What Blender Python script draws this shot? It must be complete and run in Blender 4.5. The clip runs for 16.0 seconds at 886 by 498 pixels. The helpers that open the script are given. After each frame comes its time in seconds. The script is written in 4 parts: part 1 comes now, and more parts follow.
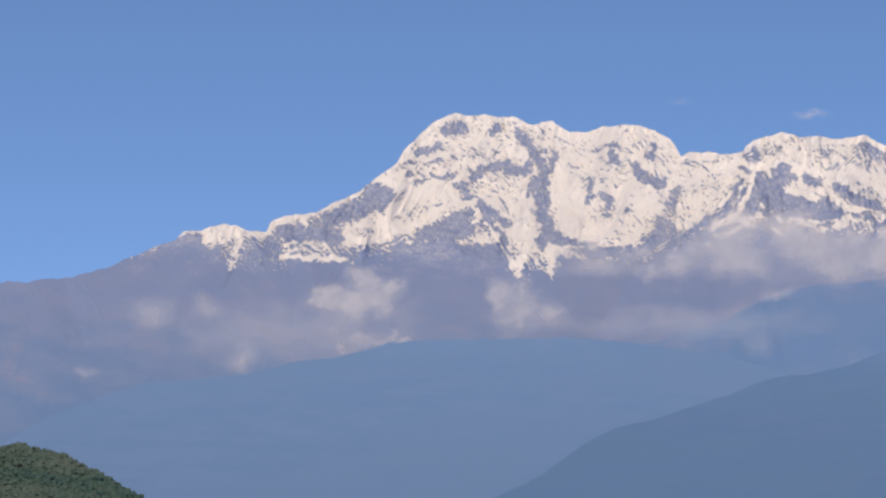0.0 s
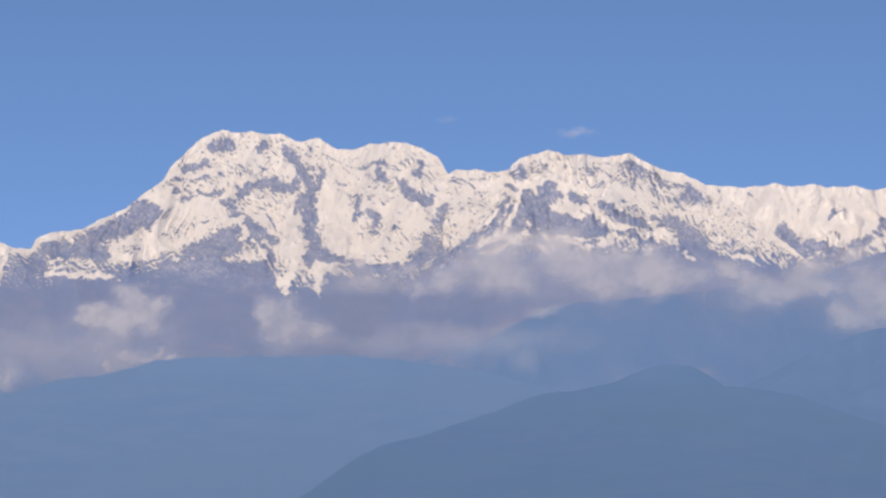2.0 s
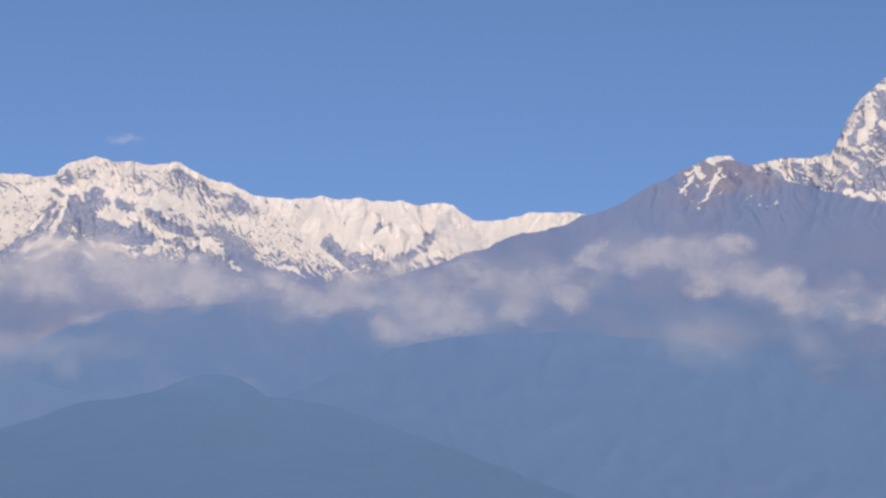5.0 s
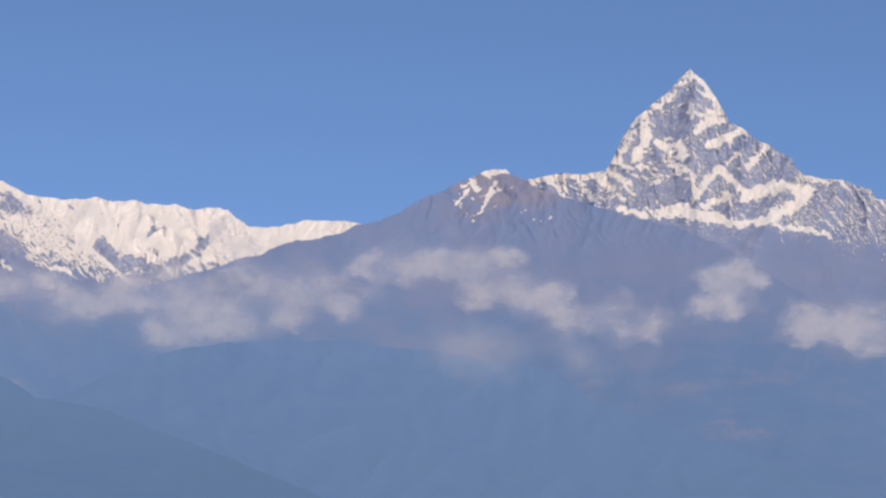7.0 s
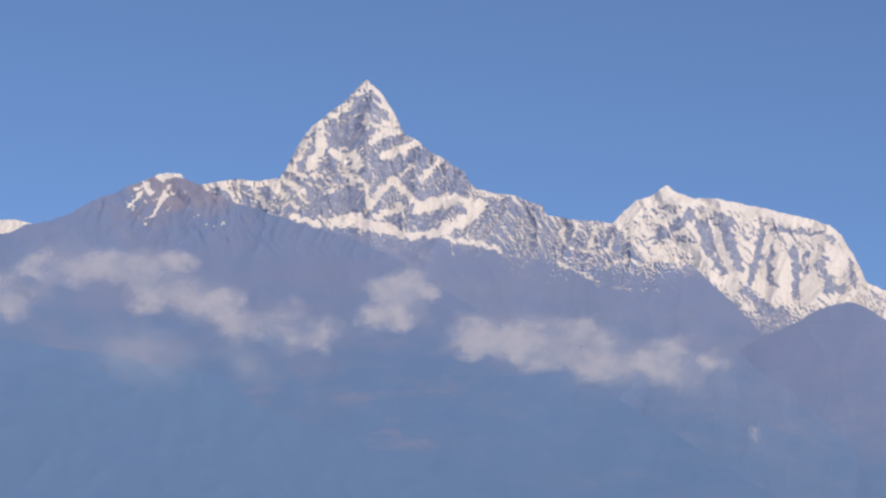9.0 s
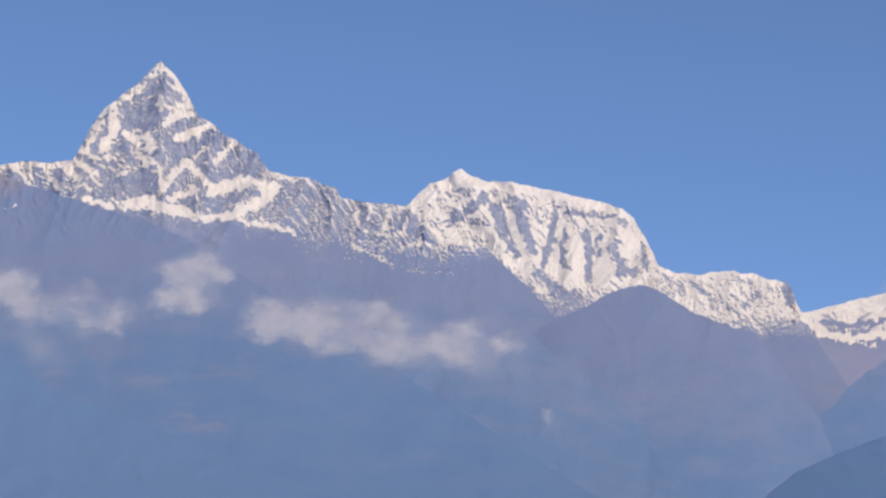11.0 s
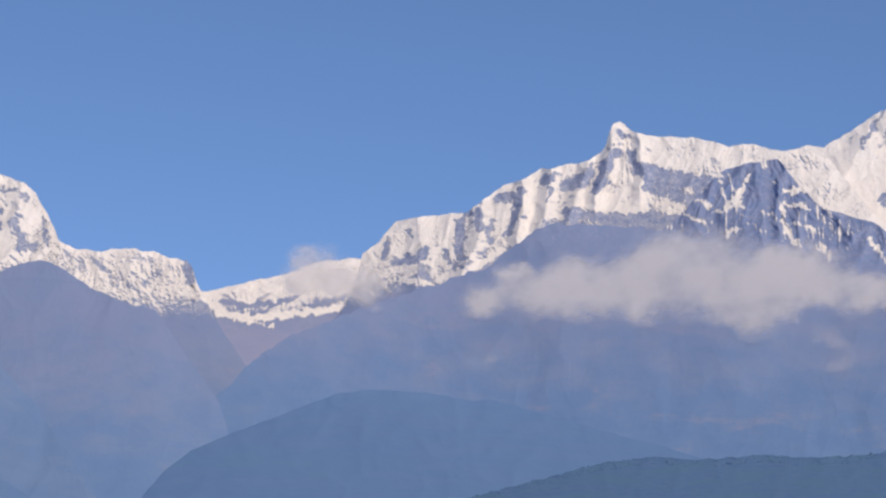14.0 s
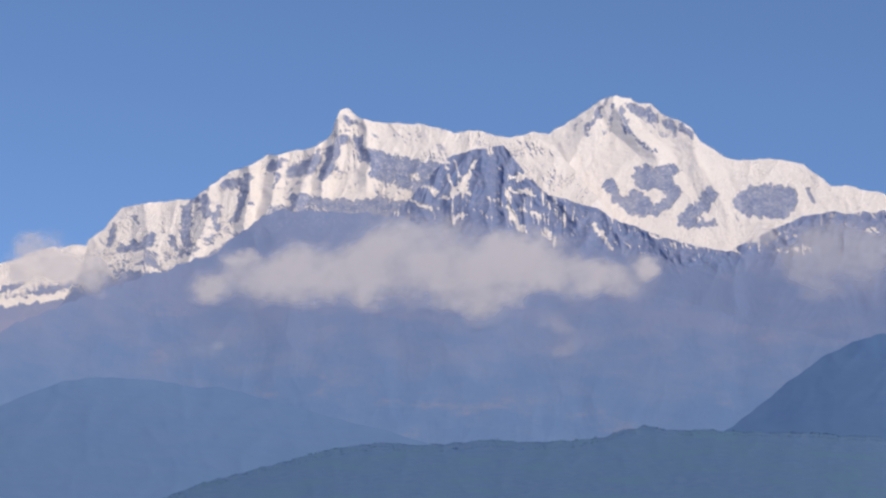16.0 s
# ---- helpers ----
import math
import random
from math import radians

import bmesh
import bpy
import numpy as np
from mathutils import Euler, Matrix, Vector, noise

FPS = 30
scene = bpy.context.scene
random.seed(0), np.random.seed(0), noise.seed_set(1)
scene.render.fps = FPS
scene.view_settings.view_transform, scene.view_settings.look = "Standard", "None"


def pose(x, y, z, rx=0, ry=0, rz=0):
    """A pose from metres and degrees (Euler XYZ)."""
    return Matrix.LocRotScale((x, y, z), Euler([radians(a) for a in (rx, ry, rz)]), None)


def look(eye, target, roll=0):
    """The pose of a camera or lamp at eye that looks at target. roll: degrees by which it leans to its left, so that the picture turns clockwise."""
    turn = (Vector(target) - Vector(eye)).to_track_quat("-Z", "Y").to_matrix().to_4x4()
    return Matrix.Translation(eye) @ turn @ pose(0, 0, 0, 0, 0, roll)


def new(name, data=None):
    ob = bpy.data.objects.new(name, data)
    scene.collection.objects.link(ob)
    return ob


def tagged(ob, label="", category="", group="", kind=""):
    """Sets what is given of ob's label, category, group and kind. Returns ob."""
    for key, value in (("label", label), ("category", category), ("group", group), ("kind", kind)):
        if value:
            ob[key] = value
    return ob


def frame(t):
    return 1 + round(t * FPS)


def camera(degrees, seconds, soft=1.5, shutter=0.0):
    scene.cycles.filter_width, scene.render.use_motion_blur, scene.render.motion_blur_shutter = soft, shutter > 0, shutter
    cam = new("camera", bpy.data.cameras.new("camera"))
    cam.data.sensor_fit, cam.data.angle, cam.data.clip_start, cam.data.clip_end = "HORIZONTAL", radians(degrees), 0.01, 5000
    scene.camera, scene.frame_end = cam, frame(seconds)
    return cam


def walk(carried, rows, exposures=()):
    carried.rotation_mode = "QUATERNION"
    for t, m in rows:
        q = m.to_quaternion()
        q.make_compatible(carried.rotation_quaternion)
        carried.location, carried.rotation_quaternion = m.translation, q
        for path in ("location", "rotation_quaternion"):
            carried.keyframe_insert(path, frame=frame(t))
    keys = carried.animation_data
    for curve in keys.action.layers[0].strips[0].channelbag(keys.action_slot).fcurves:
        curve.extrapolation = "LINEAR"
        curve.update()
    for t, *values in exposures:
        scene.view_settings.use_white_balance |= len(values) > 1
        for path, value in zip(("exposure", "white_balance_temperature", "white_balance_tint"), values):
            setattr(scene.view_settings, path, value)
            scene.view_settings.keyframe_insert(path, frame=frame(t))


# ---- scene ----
# A mountain range seen from a valley town, built at one tenth of its true size
# (100 m here are 1 km there), because the far snow peaks stand about 40 km off.
cam = camera(16.77, 16.0, soft=2.5)
EYE = 2.0
# seconds, bearing (clockwise from north), pitch up, lean to the right
ROWS = [
    (0.0, -24.134, 6.788, 0.453),
    (0.5, -22.885, 6.527, 0.626),
    (1.0, -21.601, 6.415, 0.640),
    (1.5, -20.502, 6.455, 0.774),
    (2.0, -19.664, 7.062, 0.949),
    (2.5, -18.814, 7.562, 0.350),
    (3.0, -16.746, 7.703, -0.058),
    (3.5, -15.293, 7.574, -0.117),
    (4.0, -13.933, 7.589, 0.164),
    (4.5, -12.661, 7.400, 0.134),
    (5.0, -10.961, 7.130, 0.590),
    (5.2, -10.303, 7.031, 0.199),
    (7.3, -5.642, 7.298, -0.731),
    (7.5, -4.841, 7.248, -0.930),
    (8.0, -3.112, 7.170, -0.954),
    (8.5, -1.977, 7.381, -1.404),
    (9.0, -0.326, 7.541, -1.525),
    (9.2, 0.267, 7.594, -1.708),
    (11.3, 4.711, 7.153, -1.432),
    (11.5, 5.814, 7.051, -1.976),
    (12.0, 8.177, 6.908, -1.773),
    (12.5, 10.152, 6.601, -1.408),
    (13.0, 11.413, 6.255, -1.436),
    (13.5, 13.174, 6.591, -1.115),
    (14.0, 15.105, 7.108, -1.217),
    (14.5, 16.802, 7.174, -1.222),
    (15.0, 18.749, 6.884, -1.501),
    (15.5, 19.571, 7.328, -0.980),
    (16.0, 20.348, 6.923, -0.465),
]
walk(cam, [(t, pose(0, 0, EYE, 90 + pitch, 0, -bearing) @ pose(0, 0, 0, 0, 0, -lean)) for t, bearing, pitch, lean in ROWS],
     exposures=[(0.0, 0.05, 6340, 12), (8.0, 0.05, 6280, 12), (16.0, 0.13, 6170, 12)])

# ---- light ----
SUN_AZ, SUN_EL = 154.0, 41.0
world = bpy.data.worlds.new("sky")
scene.world = world
world.use_nodes = True
wn = world.node_tree
sky = wn.nodes.new("ShaderNodeTexSky")
sky.sky_type = "NISHITA"
sky.sun_disc = False
sky.sun_elevation, sky.sun_rotation = radians(SUN_EL), radians(SUN_AZ)
sky.altitude, sky.air_density, sky.dust_density, sky.ozone_density = 4500, 1.0, 1.5, 3.6
aim, rise = wn.nodes.new("ShaderNodeTexCoord"), wn.nodes.new("ShaderNodeMapping")
rise.inputs["Location"].default_value = (0, 0, 0.09)
wn.links.new(aim.outputs["Generated"], rise.inputs["Vector"])
wn.links.new(rise.outputs["Vector"], sky.inputs["Vector"])
wn.links.new(sky.outputs["Color"], wn.nodes["Background"].inputs["Color"])
wn.nodes["Background"].inputs["Strength"].default_value = 0.121
sun = new("sun", bpy.data.lights.new("sun", "SUN"))
sun.data.energy, sun.data.angle, sun.data.color = 2.75, radians(0.6), (1.0, 0.835, 0.605)
to_sun = Vector((math.sin(radians(SUN_AZ)) * math.cos(radians(SUN_EL)), math.cos(radians(SUN_AZ)) * math.cos(radians(SUN_EL)), math.sin(radians(SUN_EL))))
sun.matrix_world = look(to_sun * 4000, (0, 0, 0))


# ---- noise ----
PERM = np.random.RandomState(5).permutation(512).astype(np.int32)
GRAD_X, GRAD_Y = (np.cos(np.arange(512) * 2.399963)[PERM]).astype(np.float32), (np.sin(np.arange(512) * 2.399963)[PERM]).astype(np.float32)


def perlin(x, y):
    x0, y0 = np.floor(x), np.floor(y)
    fx, fy = (x - x0).astype(np.float32), (y - y0).astype(np.float32)
    xi, yi = x0.astype(np.int32), y0.astype(np.int32)
    u, v = fx * fx * fx * (fx * (fx * 6 - 15) + 10), fy * fy * fy * (fy * (fy * 6 - 15) + 10)
    left, right = PERM[xi & 511] + yi, PERM[(xi + 1) & 511] + yi

    def corner(h, i, j):
        h = (h + j) & 511
        return GRAD_X[h] * (fx - i) + GRAD_Y[h] * (fy - j)
    a, b, c, d = corner(left, 0, 0), corner(right, 1, 0), corner(left, 0, 1), corner(right, 1, 1)
    return 1.4 * ((a + (b - a) * u) * (1 - v) + (c + (d - c) * u) * v)


def fbm(x, y, octaves=5, gain=0.5):
    s, k = 0.0, 1.0
    for i in range(octaves):
        s, k, x, y = s + k * perlin(x + 17.3 * i, y + 9.1 * i), k * gain, x * 2.03, y * 2.03
    return s


def ridged(x, y, octaves=5, gain=0.55):
    s, k, w = 0.0, 1.0, 1.0
    for i in range(octaves):
        n = (1 - np.abs(perlin(x + 31.7 * i, y + 5.9 * i))) ** 2
        s, w, k = s + k * n * w, np.clip(n, 0, 1), k * gain
        x, y = x * 2.07, y * 2.07
    return s


def smooth(a, b, x):
    t = np.clip((x - a) / (b - a), 0, 1)
    return t * t * (3 - 2 * t)


# ---- materials ----
def nodes(name):
    m = bpy.data.materials.new(name)
    m.use_nodes = True
    return m, m.node_tree, m.node_tree.nodes["Principled BSDF"]


def link(nt, a, b):
    nt.links.new(a, b)


def maths(nt, op, a, b=0.0, clamp=False):
    n = nt.nodes.new("ShaderNodeMath")
    n.operation, n.use_clamp = op, clamp
    for i, v in enumerate((a, b)):
        if isinstance(v, (int, float)):
            n.inputs[i].default_value = v
        else:
            link(nt, v, n.inputs[i])
    return n.outputs[0]


def ramp(nt, fac, lo, hi):
    n = nt.nodes.new("ShaderNodeMapRange")
    n.interpolation_type = "SMOOTHSTEP"
    n.inputs["From Min"].default_value, n.inputs["From Max"].default_value = lo, hi
    link(nt, fac, n.inputs["Value"])
    return n.outputs[0]


def mix(nt, fac, a, b):
    n = nt.nodes.new("ShaderNodeMix")
    n.data_type = "RGBA"
    link(nt, fac, n.inputs[0])
    for s, v in ((n.inputs[6], a), (n.inputs[7], b)):
        if isinstance(v, tuple):
            s.default_value = (*v, 1)
        else:
            link(nt, v, s)
    return n.outputs[2]


def grain(nt, scale, detail=4.0, rough=0.55, stretch=(1, 1, 1), source="Object"):
    co, mp, n = nt.nodes.new("ShaderNodeTexCoord"), nt.nodes.new("ShaderNodeMapping"), nt.nodes.new("ShaderNodeTexNoise")
    mp.inputs["Scale"].default_value = stretch
    link(nt, co.outputs[source], mp.inputs["Vector"])
    link(nt, mp.outputs["Vector"], n.inputs["Vector"])
    n.inputs["Scale"].default_value, n.inputs["Detail"].default_value, n.inputs["Roughness"].default_value = scale, detail, rough
    return n.outputs["Fac"]


def bump(nt, bsdf, height, strength, distance):
    n = nt.nodes.new("ShaderNodeBump")
    n.inputs["Strength"].default_value, n.inputs["Distance"].default_value = strength, distance
    link(nt, height, n.inputs["Height"])
    link(nt, n.outputs["Normal"], bsdf.inputs["Normal"])


def alpine(name, hazy_rock_a, hazy_rock_b, hazy_slope_a, hazy_slope_b, haze_line, hazy_scree_a=(0.222, 0.281, 0.455), hazy_scree_b=(0.247, 0.296, 0.46), snow_a=(0.95, 0.884, 0.83), snow_b=(0.91, 0.852, 0.81), dusting=0.5):
    """Snow, bare rock and grown slopes on one mountain, with distance haze put into their colours. The attribute snow
    says where snow lies; the bluer haze colour of the grown slopes begins under a set height (z).
    """
    m, nt, b = nodes(name)
    at = nt.nodes.new("ShaderNodeAttribute")
    at.attribute_name = "snow"
    geo, sep = nt.nodes.new("ShaderNodeNewGeometry"), nt.nodes.new("ShaderNodeSeparateXYZ")
    link(nt, geo.outputs["Position"], sep.inputs[0])
    fine = grain(nt, 0.13, 6, 0.68, (1, 1, 0.6))
    fleck = grain(nt, 0.05, 6, 0.72, (1, 1, 0.7))
    wide = grain(nt, 0.02, 5, 0.6, (1, 1, 0.6))
    mask = ramp(nt, maths(nt, "ADD", at.outputs["Fac"], maths(nt, "ADD", maths(nt, "MULTIPLY", maths(nt, "SUBTRACT", fine, 0.5), 0.35), maths(nt, "MULTIPLY", maths(nt, "SUBTRACT", fleck, 0.5), 0.25))), 0.36, 0.64)
    rock = mix(nt, ramp(nt, grain(nt, 0.07, 6, 0.7, (1, 1, 0.5)), 0.35, 0.65), hazy_rock_a, hazy_rock_b)
    dust = grain(nt, 0.3, 5, 0.7, (1, 1, 0.5))
    rock = mix(nt, maths(nt, "MULTIPLY", ramp(nt, dust, 0.5, 0.68), dusting), rock, snow_b)
    mask = maths(nt, "MULTIPLY", mask, maths(nt, "SUBTRACT", 1.0, maths(nt, "MULTIPLY", ramp(nt, maths(nt, "ADD", dust, maths(nt, "MULTIPLY", maths(nt, "SUBTRACT", fleck, 0.5), 0.6)), 0.58, 0.74), 0.55)))
    slope = mix(nt, ramp(nt, wide, 0.35, 0.65), hazy_slope_a, hazy_slope_b)
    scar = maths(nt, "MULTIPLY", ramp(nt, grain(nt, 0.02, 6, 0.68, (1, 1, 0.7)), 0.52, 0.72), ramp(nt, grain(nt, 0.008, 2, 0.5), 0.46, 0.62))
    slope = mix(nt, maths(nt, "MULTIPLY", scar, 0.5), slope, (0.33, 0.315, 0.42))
    # the colour turns bluer downwards to imitate thicker haze in the valley
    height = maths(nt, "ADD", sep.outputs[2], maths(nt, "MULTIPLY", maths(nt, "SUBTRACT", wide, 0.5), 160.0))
    bare = mix(nt, maths(nt, "MULTIPLY", scar, 0.3), mix(nt, ramp(nt, wide, 0.3, 0.7), hazy_scree_a, hazy_scree_b), (0.34, 0.335, 0.44))
    ground = mix(nt, ramp(nt, height, haze_line - 95, haze_line + 95), slope, mix(nt, ramp(nt, height, 375, 425), bare, rock))
    snow = mix(nt, ramp(nt, wide, 0.4, 0.7), snow_a, snow_b)
    link(nt, mix(nt, mask, ground, snow), b.inputs["Base Color"])
    link(nt, maths(nt, "SUBTRACT", 0.92, maths(nt, "MULTIPLY", mask, 0.3)), b.inputs["Roughness"])
    b.inputs["Specular IOR Level"].default_value = 0.15
    bump(nt, b, maths(nt, "MULTIPLY", fine, maths(nt, "ADD", 0.15, maths(nt, "MULTIPLY", mask, 0.85))), 0.7, 3.5)
    return m


def wooded(name, a, b2, c, scale=0.05):
    m, nt, b = nodes(name)
    n1, n2 = grain(nt, scale, 6, 0.65), grain(nt, scale * 0.18, 4, 0.55)
    link(nt, mix(nt, ramp(nt, n2, 0.4, 0.65), mix(nt, ramp(nt, n1, 0.35, 0.65), a, b2), c), b.inputs["Base Color"])
    b.inputs["Roughness"].default_value, b.inputs["Specular IOR Level"].default_value = 0.95, 0.1
    bump(nt, b, n1, 0.4, 1.0 / scale * 0.05)
    return m


# distance haze is mixed into these rock, scree and slope colours as blue
HAZY_ROCK = alpine("snow_and_hazy_rock", (0.22, 0.27, 0.43), (0.35, 0.375, 0.50), (0.168, 0.264, 0.456), (0.186, 0.277, 0.46), 250)
HAZY_BROWN_ROCK = alpine("hazy_brown_rock", (0.24, 0.25, 0.37), (0.33, 0.31, 0.38), (0.149, 0.248, 0.442), (0.163, 0.259, 0.447), 255, hazy_scree_a=(0.195, 0.262, 0.44), hazy_scree_b=(0.225, 0.272, 0.435), dusting=0.06)
HAZY_SLATE = alpine("hazy_slate_rock", (0.222, 0.281, 0.455), (0.25, 0.30, 0.465), (0.160, 0.262, 0.462), (0.176, 0.275, 0.466), 185, dusting=0.1)
HAZY_SLATE_WOOD = alpine("hazy_slate_rock_and_woods", (0.222, 0.281, 0.455), (0.25, 0.30, 0.465), (0.150, 0.251, 0.450), (0.163, 0.262, 0.455), 262, hazy_scree_a=(0.205, 0.264, 0.44), hazy_scree_b=(0.232, 0.282, 0.448), dusting=0.1)
HAZY_PINK = alpine("snow_and_hazy_pink_scree", (0.25, 0.30, 0.46), (0.30, 0.33, 0.48), (0.27, 0.315, 0.49), (0.30, 0.33, 0.495), 200, hazy_scree_a=(0.275, 0.315, 0.49), hazy_scree_b=(0.32, 0.34, 0.50), dusting=0.1)
HAZY_DARK_ROCK = alpine("hazy_dark_rock", (0.175, 0.235, 0.42), (0.255, 0.295, 0.45), (0.150, 0.251, 0.450), (0.163, 0.262, 0.455), 262, hazy_scree_a=(0.195, 0.258, 0.44), hazy_scree_b=(0.215, 0.27, 0.445), dusting=0.15)
# the woods' base colours include the blue haze in front of them
HAZY_DARK_WOOD = wooded("hazy_dark_wooded_slope", (0.098, 0.185, 0.372), (0.112, 0.2, 0.382), (0.104, 0.196, 0.366), 0.05)
HAZY_FAR_WOOD = wooded("hazy_far_wooded_slope", (0.18, 0.295, 0.505), (0.194, 0.306, 0.51), (0.187, 0.302, 0.50), 0.03)
HAZY_BLUE_WOOD = wooded("hazy_wooded_slope", (0.142, 0.247, 0.447), (0.157, 0.259, 0.452), (0.147, 0.255, 0.438), 0.05)
HAZY_MID_WOOD = wooded("hazy_middle_wooded_slope", (0.147, 0.247, 0.441), (0.160, 0.258, 0.446), (0.153, 0.254, 0.438), 0.04)
HAZY_TEAL_WOOD = wooded("hazy_teal_wooded_slope", (0.144, 0.250, 0.440), (0.158, 0.262, 0.446), (0.148, 0.259, 0.430), 0.05)
HAZY_GREEN_WOOD = wooded("hazy_green_wooded_slope", (0.100, 0.184, 0.340), (0.124, 0.210, 0.357), (0.112, 0.206, 0.334), 0.5)
# leaf green, paled and blued a little for haze
LEAF = wooded("forest_leaves", (0.050, 0.092, 0.088), (0.082, 0.132, 0.100), (0.108, 0.142, 0.116), 0.5)
FIELDS = wooded("valley_fields", (0.07, 0.09, 0.04), (0.10, 0.11, 0.05), (0.12, 0.11, 0.07), 0.02)


# ---- terrain ----
def sheet(name, xyz, material, attributes=()):
    """A mesh from a grid of places (rows, columns, 3)."""
    r, c, _ = xyz.shape
    i = np.arange(r * c).reshape(r, c)
    quads = np.stack([i[:-1, :-1], i[1:, :-1], i[1:, 1:], i[:-1, 1:]], -1).reshape(-1, 4)
    me = bpy.data.meshes.new(name)
    me.vertices.add(r * c)
    me.vertices.foreach_set("co", xyz.reshape(-1).astype(np.float32))
    me.loops.add(quads.size)
    me.loops.foreach_set("vertex_index", quads.reshape(-1).astype(np.int32))
    me.polygons.add(len(quads))
    me.polygons.foreach_set("loop_start", np.arange(0, quads.size, 4, dtype=np.int32))
    me.update(calc_edges=True)
    me.polygons.foreach_set("use_smooth", np.ones(len(quads), dtype=bool))
    for key, a in attributes:
        me.attributes.new(key, "FLOAT", "POINT").data.foreach_set("value", a.reshape(-1).astype(np.float32))
    me.materials.append(material)
    return new(name, me)


def along(pairs, az):
    p = np.array(pairs, float)
    return np.interp(az, p[:, 0], p[:, 1])


def massif(name, label, crest, far, near, material, snowline=None, seed=0, grid=0.02, ragged=0.03, bulk=1.0, big=1.3, fine=1.0,
           bare=1.0, marks=(), spurs=(), low=2.0, stretch=1.5, steep=0.85, speck=1.0, cap=0.2, calm=None, tail=1.4, split=None, rim=0.35, depth=3.1):
    """A mountain as a sheet of terrain. crest: (bearing, elevation) of its skyline seen from the valley; far, near:
    distance of its crest and of its foot.
    The face between them is pushed out and in by buttresses and gullies; spurs are ribs ((bearing, elevation) from top
    to foot, width, height);
    marks add snow (+) or bare rock (-), a few of these painted shade."""
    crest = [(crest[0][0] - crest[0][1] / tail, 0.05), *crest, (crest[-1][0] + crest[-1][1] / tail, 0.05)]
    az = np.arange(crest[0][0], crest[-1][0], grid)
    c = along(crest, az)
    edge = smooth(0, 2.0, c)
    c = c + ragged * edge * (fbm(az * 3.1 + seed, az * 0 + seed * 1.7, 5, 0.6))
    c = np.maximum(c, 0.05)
    k = np.exp(-0.5 * (np.arange(-3.0, 3.0 + grid, grid) / 1.1) ** 2)
    even = np.convolve(np.pad(along(crest, az), len(k) // 2, mode="edge"), k / k.sum(), "same")[len(k) // 2:len(k) // 2 + len(az)]
    even = 0.75 * even.max() + 0.25 * np.maximum(even, 0.3)
    dc = along(far, az) if isinstance(far, (list, tuple)) else np.full(len(az), float(far))
    dn = along(near, az) if isinstance(near, (list, tuple)) else np.full(len(az), float(near))
    dc, dn = (np.convolve(np.pad(q, len(k) // 2, mode="edge"), k / k.sum(), "same")[len(k) // 2:len(k) // 2 + len(az)] for q in (dc, dn))
    span = c.max() - low
    steps = [0.0, 0.3 * grid]
    while steps[-1] < span - grid:
        steps.append(steps[-1] + grid * (1 if steps[-1] < depth else min(4, 1 + 0.15 * (steps[-1] - depth) / grid)))
    rows = len(steps)
    down = np.concatenate([np.array(steps) / steps[-1], np.full(7, 1.0)])[:, None]
    foot = np.concatenate([np.zeros(rows), np.linspace(0, 1, 8)[1:]])[:, None]
    lo = np.minimum(low, c * 0.35)[None, :]
    el = (c[None, :] - (c[None, :] - lo) * down) * (1 - foot)
    a2 = np.broadcast_to(az[None, :], el.shape)
    gap = np.gradient(el, axis=0)
    w = 1 - el / even[None, :]
    d = dc[None, :] - (dc - dn)[None, :] * np.where(w > 0, np.power(np.abs(w), 1.15), w * 0.6)
    # relief in metres, larger towards the viewer
    warp = fbm(a2 * 0.7 + seed * 3, el * 0.7 - seed, 2)
    x, y = a2 / big + 0.22 * warp + seed * 7.3, el / (big * stretch) + 0.2 * warp + seed * 2.1
    unit = np.radians(big) * dc.mean()
    rough = 0.20 * ridged(x * 1.7, y * 1.7, 5, 0.55)
    if calm is not None:
        rough = rough * (0.12 + 0.88 * smooth(-0.5, 0.25, el - along(calm, a2)))
    r = rough + 0.22 * fbm(x * 0.5, y * 0.5, 3)
    r = r * bulk * unit * smooth(0.02, 0.6, c)[None, :]
    for line, width, tall in spurs:
        s = np.array(line, float)
        ys = np.clip(el, s[:, 1].min(), s[:, 1].max())
        o = np.argsort(s[:, 1])
        mid = np.interp(ys, s[o, 1], s[o, 0]) + 0.06 * fbm(el * 3 + seed, a2 * 0.3, 3)
        over = np.maximum(0, 1 - np.abs(a2 - mid) / width)
        fade = smooth(s[:, 1].min() - 0.5, s[:, 1].min() + 0.2, el)
        r = r + over * fade * tall * np.radians(width) * dc.mean()
    # ribs and runnels that run off to both sides of the spurs
    keel = fbm(a2 * 0.45 + seed * 1.3, el * 0.3 + seed, 2)
    if spurs:
        keel = keel + 2.2 * r / (np.ptp(r) + 1e-9)
    flow = np.clip(-1.1 * np.gradient(keel, axis=1) / grid, -1.1, 1.1)
    mid = np.clip(el - along(calm, a2) - 1.0, -1.3, 1.6) if calm is not None else el * 0
    ca, ce = a2 + flow * mid + 0.12 * fbm(a2 * 2.3 + seed, el * 2.3, 3), el + 0.10 * fbm(a2 * 2.3 - 7, el * 2.3 + seed, 3)
    ribs = ridged(ca * 2.1 + seed * 3.1, ce * 1.15, 4, 0.43) + 0.3 * ridged(ca * 4.3 - ce * 1.5 + seed, ce * 3.4, 2, 0.45)
    # steep rib falls are bare rock; the side off the sun is painted shade
    fall = np.gradient(ribs, axis=1) / grid * 0.55 + np.gradient(ribs, axis=0) / np.minimum(gap, -1e-4) * 0.85
    up = smooth(-0.5, 0.25, el - along(calm, a2)) if calm is not None else np.full(el.shape, 0.4)
